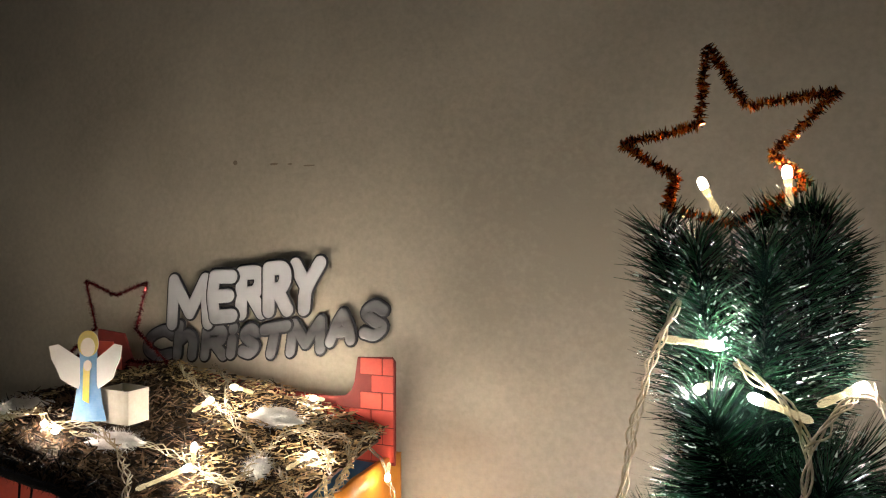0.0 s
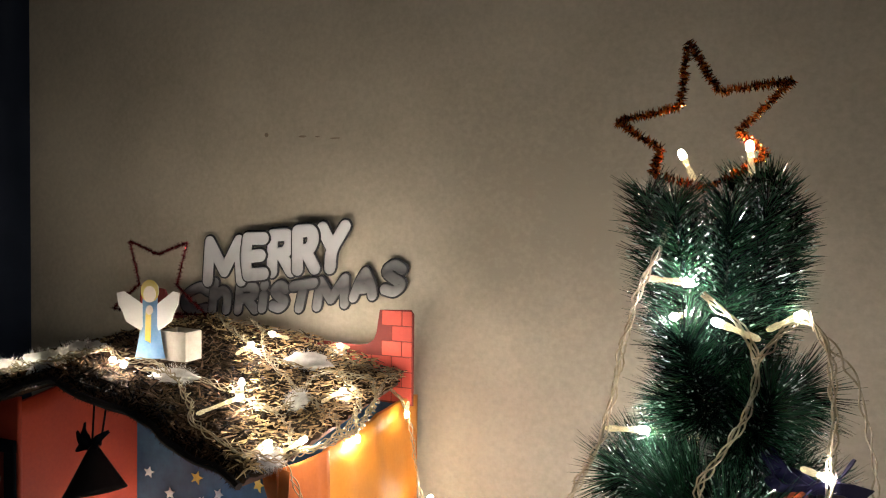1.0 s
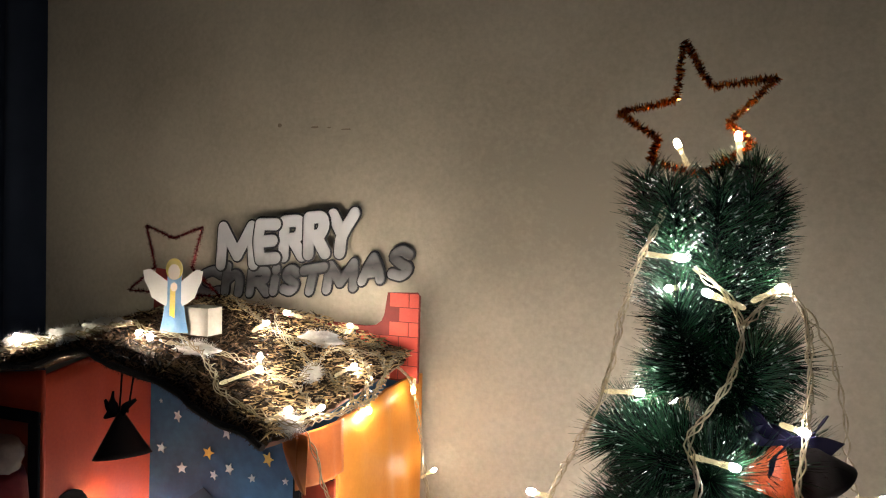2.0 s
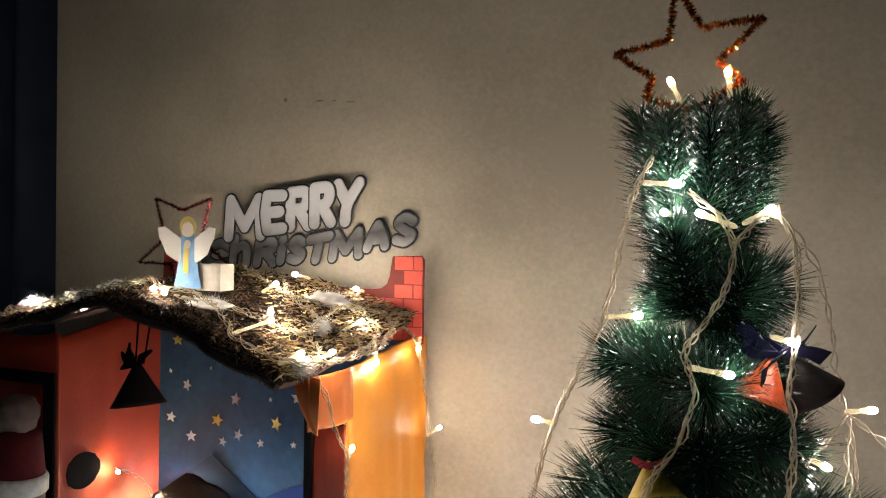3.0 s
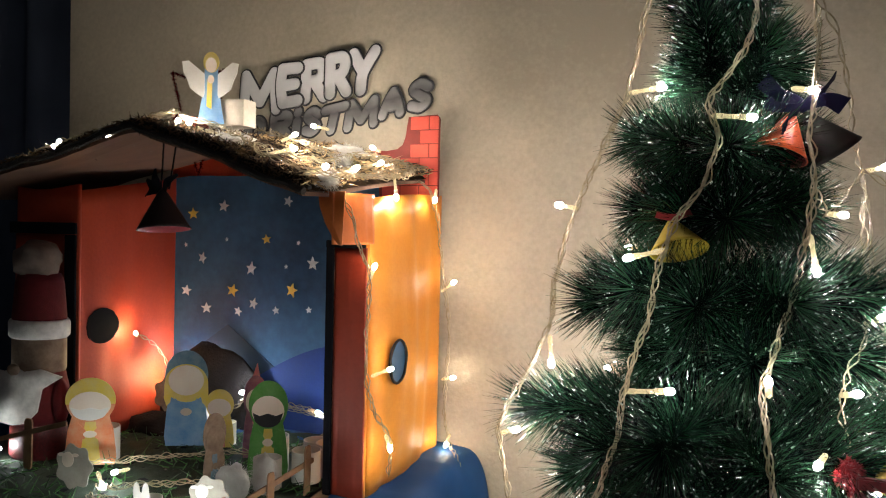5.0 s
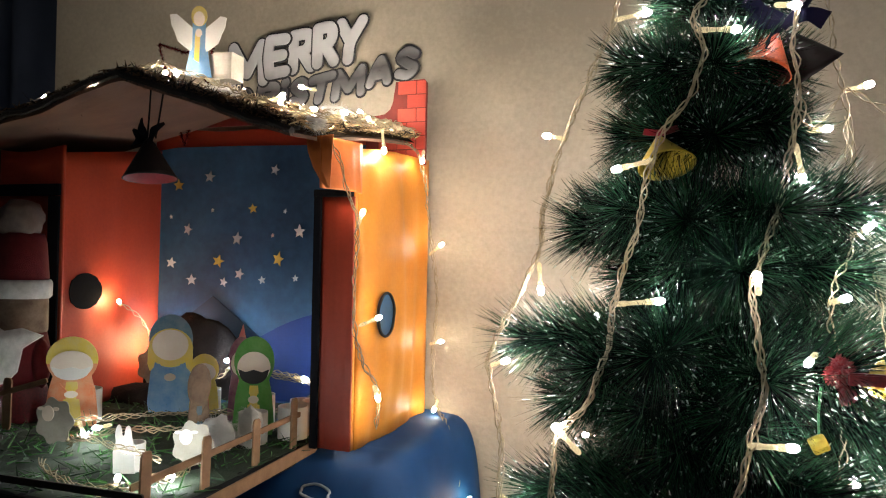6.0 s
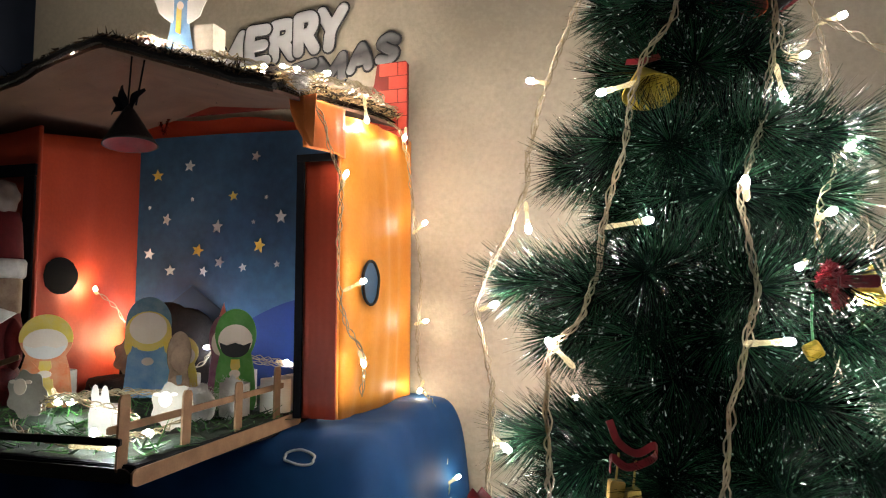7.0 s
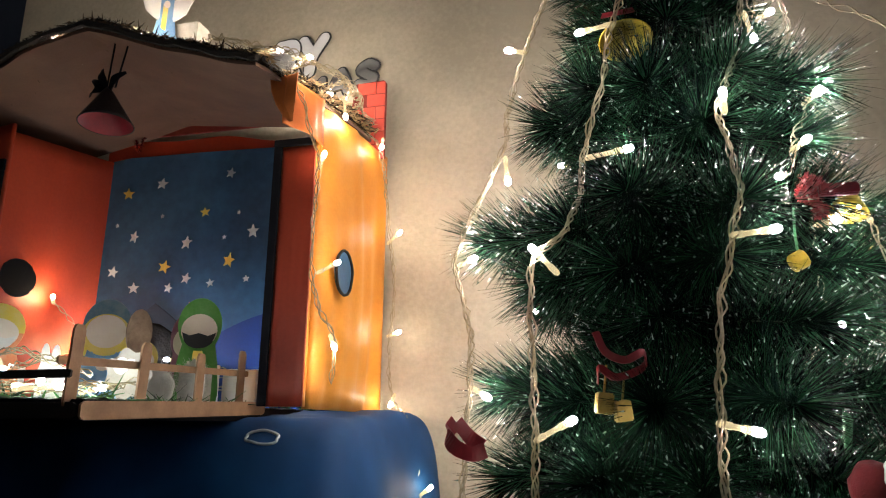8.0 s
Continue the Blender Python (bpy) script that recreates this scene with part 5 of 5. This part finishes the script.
# bulbs added out of sight to brighten the wall
string("clear twisted wire with added, unseen warm white LEDs behind the tree",
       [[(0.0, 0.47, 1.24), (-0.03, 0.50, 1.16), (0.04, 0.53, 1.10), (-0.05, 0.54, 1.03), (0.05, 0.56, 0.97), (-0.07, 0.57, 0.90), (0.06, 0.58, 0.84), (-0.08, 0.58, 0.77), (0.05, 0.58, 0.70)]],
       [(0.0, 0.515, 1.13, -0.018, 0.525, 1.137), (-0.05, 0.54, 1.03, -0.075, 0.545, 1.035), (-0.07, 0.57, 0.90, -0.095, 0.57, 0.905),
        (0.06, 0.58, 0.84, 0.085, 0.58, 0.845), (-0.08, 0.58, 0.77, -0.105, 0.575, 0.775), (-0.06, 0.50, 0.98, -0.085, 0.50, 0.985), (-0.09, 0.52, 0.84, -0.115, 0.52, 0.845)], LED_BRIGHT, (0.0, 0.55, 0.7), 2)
# extra bulbs, none of them seen, that brighten the tree's right side
string("clear twisted wire with added, unseen warm white LEDs among the inner branches",
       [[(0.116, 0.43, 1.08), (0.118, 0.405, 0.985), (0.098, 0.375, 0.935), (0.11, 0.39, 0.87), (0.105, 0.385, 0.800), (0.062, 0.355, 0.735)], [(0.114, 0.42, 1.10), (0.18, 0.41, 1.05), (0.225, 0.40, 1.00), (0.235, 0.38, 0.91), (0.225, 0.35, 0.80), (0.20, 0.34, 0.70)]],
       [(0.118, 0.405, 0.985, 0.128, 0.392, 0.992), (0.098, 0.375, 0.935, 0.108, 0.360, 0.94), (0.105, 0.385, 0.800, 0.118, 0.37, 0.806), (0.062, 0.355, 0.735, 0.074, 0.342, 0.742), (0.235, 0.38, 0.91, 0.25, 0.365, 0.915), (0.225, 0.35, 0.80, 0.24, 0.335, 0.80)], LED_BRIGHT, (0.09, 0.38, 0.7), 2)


def on_roof(x, y, h=0.016):
    return (x, y, roof_z(x, y) + h)


def roof_bulb(x, y, dx, dy, dz=0.006):
    a = on_roof(x, y, 0.017)
    return (*a, a[0] + dx, a[1] + dy, a[2] + dz)


roof_paths = [[(-0.90, 0.45), (-0.80, 0.44), (-0.712, 0.43), (-0.64, 0.44), (-0.57, 0.45), (-0.547, 0.447), (-0.514, 0.471), (-0.458, 0.444), (-0.426, 0.417), (-0.395, 0.412), (-0.367, 0.416), (-0.340, 0.423), (-0.326, 0.462), (-0.313, 0.503), (-0.326, 0.574), (-0.352, 0.619), (-0.378, 0.61), (-0.400, 0.581), (-0.389, 0.501), (-0.407, 0.486)]]
roof_paths += [[(-0.598, 0.656), (-0.54, 0.62), (-0.486, 0.592), (-0.452, 0.576), (-0.405, 0.55), (-0.347, 0.525), (-0.32, 0.50), (-0.318, 0.54), (-0.343, 0.632), (-0.340, 0.66)],
              [(-0.572, 0.685), (-0.53, 0.66), (-0.48, 0.60), (-0.44, 0.60), (-0.41, 0.635), (-0.37, 0.66), (-0.345, 0.66)],
              [(-0.54, 0.46), (-0.48, 0.50), (-0.44, 0.50), (-0.38, 0.49), (-0.34, 0.45), (-0.32, 0.48), (-0.33, 0.55), (-0.37, 0.60), (-0.43, 0.62)],
              [(-0.85, 0.50), (-0.78, 0.49), (-0.70, 0.48), (-0.63, 0.49), (-0.57, 0.48)],
              [(-0.84, 0.47), (-0.78, 0.46), (-0.72, 0.47), (-0.66, 0.46), (-0.60, 0.46)]]
string("tangle of clear wire with warm white LEDs on the straw roof",
       [[on_roof(x, y, 0.017 + 0.005 * math.sin(9 * x + k)) for x, y in path] for k, path in enumerate(roof_paths)],
       [(-0.735, 0.440, 1.127, -0.722, 0.440, 1.145), (-0.572, 0.458, 1.160, -0.560, 0.452, 1.164), (-0.690, 0.525, 1.146, -0.679, 0.514, 1.152), (-0.548, 0.458, 1.159, -0.538, 0.443, 1.161), (-0.500, 0.572, 1.155, -0.487, 0.585, 1.166),
        (-0.448, 0.447, 1.122, -0.422, 0.480, 1.134), (-0.416, 0.678, 1.152, -0.420, 0.668, 1.155), (-0.374, 0.550, 1.118, -0.362, 0.575, 1.127), (-0.372, 0.417, 1.100, -0.357, 0.435, 1.110), (-0.350, 0.435, 1.099, -0.333, 0.455, 1.110), (-0.444, 0.507, 1.129, -0.450, 0.515, 1.140),
        (-0.339, 0.556, 1.112, -0.332, 0.549, 1.080), (-0.640, 0.420, 1.136, -0.617, 0.412, 1.143), (-0.452, 0.600, 1.172, -0.474, 0.596, 1.177), roof_bulb(-0.760, 0.480, -0.014, -0.006)], LED_Y, (-0.6, 0.57, 1.13), 4, 0.0026)
string("clear wire with golden LEDs hanging over the orange side wall",
       [[(-0.371, 0.455, 1.098), (-0.344, 0.45, 1.073), (-0.331, 0.455, 1.03), (-0.326, 0.47, 0.997), (-0.331, 0.478, 0.962), (-0.332, 0.480, 0.89), (-0.326, 0.490, 0.848), (-0.312, 0.50, 0.819), (-0.318, 0.51, 0.775)]],
       [(-0.329, 0.478, 0.995, -0.321, 0.474, 1.011), (-0.333, 0.497, 0.887, -0.308, 0.496, 0.898), (-0.317, 0.50, 0.822, -0.309, 0.496, 0.807)], LED_SIDE, (-0.32, 0.48, 0.76), 3)
string("clear wire with LEDs hanging between the stable and the wall",
       [[(-0.431, 0.66, 1.151), (-0.360, 0.66, 1.117), (-0.330, 0.664, 1.083), (-0.322, 0.690, 0.974), (-0.318, 0.70, 0.906), (-0.322, 0.70, 0.815), (-0.316, 0.70, 0.768), (-0.282, 0.66, 0.735), (-0.262, 0.64, 0.66), (-0.262, 0.64, 0.55)]],
       [(-0.324, 0.655, 1.098, -0.324, 0.651, 1.083), (-0.325, 0.69, 0.966, -0.305, 0.686, 0.981), (-0.325, 0.70, 0.846, -0.306, 0.696, 0.851), (-0.312, 0.695, 0.772, -0.317, 0.691, 0.757), (-0.268, 0.64, 0.654, -0.245, 0.636, 0.670)], LED_SIDE, (-0.3, 0.67, 0.75), 3)
string("clear wire with LEDs running through the yard grass",
       [[(-0.577, 0.36, 0.775), (-0.54, 0.35, 0.785), (-0.50, 0.36, 0.790), (-0.46, 0.40, 0.780), (-0.43, 0.36, 0.768), (-0.44, 0.30, 0.760), (-0.50, 0.28, 0.760), (-0.56, 0.30, 0.768)],
        [(-0.66, 0.42, 0.770), (-0.58, 0.47, 0.775), (-0.53, 0.52, 0.772), (-0.46, 0.56, 0.775), (-0.44, 0.62, 0.795), (-0.50, 0.65, 0.796), (-0.58, 0.63, 0.812)],
        [(-0.56, 0.33, 0.775), (-0.53, 0.31, 0.790), (-0.49, 0.31, 0.788), (-0.45, 0.33, 0.772)]],
       [(-0.577, 0.36, 0.789, -0.565, 0.356, 0.775), (-0.473, 0.30, 0.756, -0.463, 0.292, 0.768), (-0.459, 0.33, 0.758, -0.433, 0.326, 0.762), (-0.467, 0.272, 0.758, -0.420, 0.268, 0.760), (-0.502, 0.65, 0.796, -0.479, 0.640, 0.797),
        (-0.600, 0.425, 0.770, -0.612, 0.412, 0.768), (-0.815, 0.435, 0.765, -0.800, 0.425, 0.768)], LED_YARD, (-0.5, 0.42, 0.755), 4, 0.0026)
string("clear wire with cool white LEDs behind the paper dolls",
       [[(-0.712, 0.683, 0.825), (-0.70, 0.684, 0.790), (-0.66, 0.652, 0.775), (-0.62, 0.65, 0.790), (-0.584, 0.640, 0.812), (-0.53, 0.650, 0.795), (-0.47, 0.64, 0.790), (-0.44, 0.62, 0.775)]],
       [(-0.712, 0.683, 0.825, -0.713, 0.684, 0.846), (-0.584, 0.640, 0.812, -0.604, 0.634, 0.814), (-0.465, 0.645, 0.790, -0.445, 0.640, 0.800)], LED_COOL, (-0.57, 0.65, 0.76), 3)
string("thin wire with a golden LED on the red-orange inside wall",
       [[(-0.762, 0.600, 0.893), (-0.760, 0.635, 0.872), (-0.762, 0.665, 0.845), (-0.755, 0.672, 0.800)]],
       [(-0.756, 0.602, 0.886, -0.746, 0.588, 0.894), (-0.748, 0.672, 0.826, -0.742, 0.662, 0.834), (-0.748, 0.650, 0.800, -0.744, 0.652, 0.818)], LED_GOLD, (-0.76, 0.63, 0.85), 2)

# ---------------------------------------------------------------- ornaments on the tree
pair = thing("bell_pair", (0.0655, 0.4024, 1.1428), "pair of glittered paper cone bells tied with an indigo bow", "ornament")
part("bell", cone_shell(bmesh.new(), (0.0624, 0.4003, 1.1439), (0.0518, 0.3918, 1.1089), 0.0205), [RED_GLITTER, RED_SATIN], pair, "orange-red glitter cone bell lined in red", smooth=True)
part("bell", cone_shell(bmesh.new(), (0.0708, 0.4088, 1.1449), (0.0931, 0.4151, 1.1131), 0.0205), [BLACK_GLITTER, RED_SATIN], pair, "dark brown glitter cone bell", smooth=True)
for pts in ([(0.0655, 0.3918, 1.1428), (0.0507, 0.3854, 1.1534), (0.0390, 0.3876, 1.1661)], [(0.0655, 0.3918, 1.1428), (0.0783, 0.3854, 1.1534), (0.0878, 0.3876, 1.1672)], [(0.0655, 0.3908, 1.1428), (0.0581, 0.3833, 1.1365), (0.0528, 0.3833, 1.1237)],
            [(0.0677, 0.3908, 1.1449), (0.0825, 0.3854, 1.1492), (0.0952, 0.3897, 1.1449)], [(0.0645, 0.3908, 1.1449), (0.0486, 0.3854, 1.1449), (0.0422, 0.3854, 1.1513), (0.0528, 0.3897, 1.1534), (0.0645, 0.3918, 1.1460)]):
    w = np.linspace(0.006, 0.014, len(smooth_line(pts, 0.002)))
    part("ribbon", ribbon(bmesh.new(), pts, w, across=(0.4, -0.5, 0.8)), INDIGO, pair)

yb = thing("yellow_bell", (-0.0189, 0.3625, 1.0376), "yellow paper cone bell hanging among the needles", "ornament")
part("bell", cone_shell(bmesh.new(), (-0.0231, 0.3781, 1.0606), (-0.0158, 0.3653, 1.0356), 0.0215, squash=0.85), [YELLOW, YELLOW], yb, smooth=True)
part("ribbon", ribbon(bmesh.new(), [(-0.0336, 0.3698, 1.0627), (-0.0210, 0.3645, 1.0606), (-0.0085, 0.3698, 1.0648)], 0.005, across=(0, 0.3, 1)), RED_SATIN, yb, "red ribbon")

bow = thing("red_ornament", (0.098, 0.33, 0.89), "dark red tinsel knot with a flat red strip", "ornament")
bristle("knot", smooth_line([(0.094, 0.332, 0.899), (0.101, 0.329, 0.893), (0.091, 0.331, 0.889), (0.100, 0.330, 0.884)], 0.002), bow, RED_SATIN, 1300, 0.0060, 0.0008, core=0.003)
bristle("knot", smooth_line([(0.098, 0.330, 0.880), (0.103, 0.330, 0.876), (0.097, 0.330, 0.873)], 0.002), bow, RED_SATIN, 600, 0.0050, 0.0008, core=0.002)
bm = bmesh.new()
box(bm, (0.100, 0.322, 0.884), (0.124, 0.328, 0.892), 0.001)
part("strip", bm, RED_KNOT, bow)
yb2 = thing("yellow_bell", (0.122, 0.35, 0.88), "small yellow paper cone bell behind the red knot", "ornament")
part("bell", cone_shell(bmesh.new(), (0.126, 0.352, 0.900), (0.121, 0.344, 0.877), 0.012), [YELLOW, YELLOW], yb2, smooth=True)
drum = thing("yellow_drum", (0.086, 0.33, 0.84), "tiny yellow drum hanging from a green cord", "ornament")
v, f = tube(np.array([(0.080, 0.330, 0.840), (0.081, 0.330, 0.8405), (0.0885, 0.330, 0.8445), (0.0895, 0.330, 0.845)]), [0.0050, 0.0062, 0.0062, 0.0050], 8)
raw("drum", v, f, YELLOW, drum)
v, f = tube(smooth_line([(0.085, 0.330, 0.846), (0.0845, 0.331, 0.862), (0.086, 0.333, 0.880)], 0.004), 0.0009, 6)
raw("cord", v, f, GREEN_CORD, drum)

gift = thing("gift_pair", (-0.035, 0.30, 0.74), "two tiny gold foil boxes on a dark red ribbon", "ornament")
for x, z, t in ((-0.042, 0.750, 6), (-0.031, 0.7455, -8)):
    bm = bmesh.new()
    box(bm, (-0.0050, -0.0045, -0.0065), (0.0050, 0.0045, 0.0065), 0.0008)
    bmesh.ops.transform(bm, matrix=pose(x, 0.299, z, 0, t, 20), verts=bm.verts)
    part("gift_box", bm, GOLD, gift)
    v, f = tube(np.array([(x, 0.299, z + 0.006), (x + 0.001, 0.300, z + 0.014), (x + 0.002, 0.302, z + 0.024)]), 0.0008, 6)
    raw("thread", v, f, GOLD, gift)
part("ribbon", ribbon(bmesh.new(), [(-0.046, 0.302, 0.795), (-0.040, 0.298, 0.782), (-0.028, 0.292, 0.776), (-0.017, 0.296, 0.781), (-0.018, 0.300, 0.772), (-0.034, 0.296, 0.766), (-0.044, 0.296, 0.772), (-0.046, 0.298, 0.762)], 0.005, across=(0, 0.4, 1)), RED_SATIN, gift, "dark red ribbon")
rb = thing("red_bow", (-0.128, 0.305, 0.72), "dark red satin loop on a low branch", "ornament")
part("loop", ribbon(bmesh.new(), [(-0.140, 0.310, 0.738), (-0.143, 0.302, 0.730), (-0.137, 0.296, 0.722), (-0.126, 0.296, 0.718), (-0.119, 0.304, 0.720)], 0.010, across=(0, 0.3, 1)), RED_SATIN, rb)
part("loop", ribbon(bmesh.new(), [(-0.140, 0.312, 0.738), (-0.132, 0.316, 0.728), (-0.123, 0.314, 0.722)], 0.010, across=(0, 0.3, 1)), RED_SATIN, rb)
cap = thing("plush_ornament", (0.100, 0.270, 0.695), "red plush cap ornament with a white pompom", "ornament")
bm = bmesh.new()
lump(bm, (0.097, 0.272, 0.706), (0.013, 0.011, 0.014), 2, 0.15)
part("cap", bm, RED_PLUSH, cap, smooth=True)
bm = bmesh.new()
lump(bm, (0.108, 0.264, 0.711), (0.009, 0.009, 0.012), 5, 0.15)
part("pompom", bm, WHITE_PLUSH, cap, smooth=True)
ic = thing("green_icicle", (0.102, 0.33, 0.72), "thin green plastic icicle hanging on the tree", "ornament")
v, f = tube(np.array([(0.101, 0.33, 0.748), (0.1025, 0.33, 0.742), (0.101, 0.33, 0.728), (0.099, 0.33, 0.712)]), [0.0008, 0.003, 0.0024, 0.0006], 6)
raw("icicle", v, f, GREEN_CORD, ic)
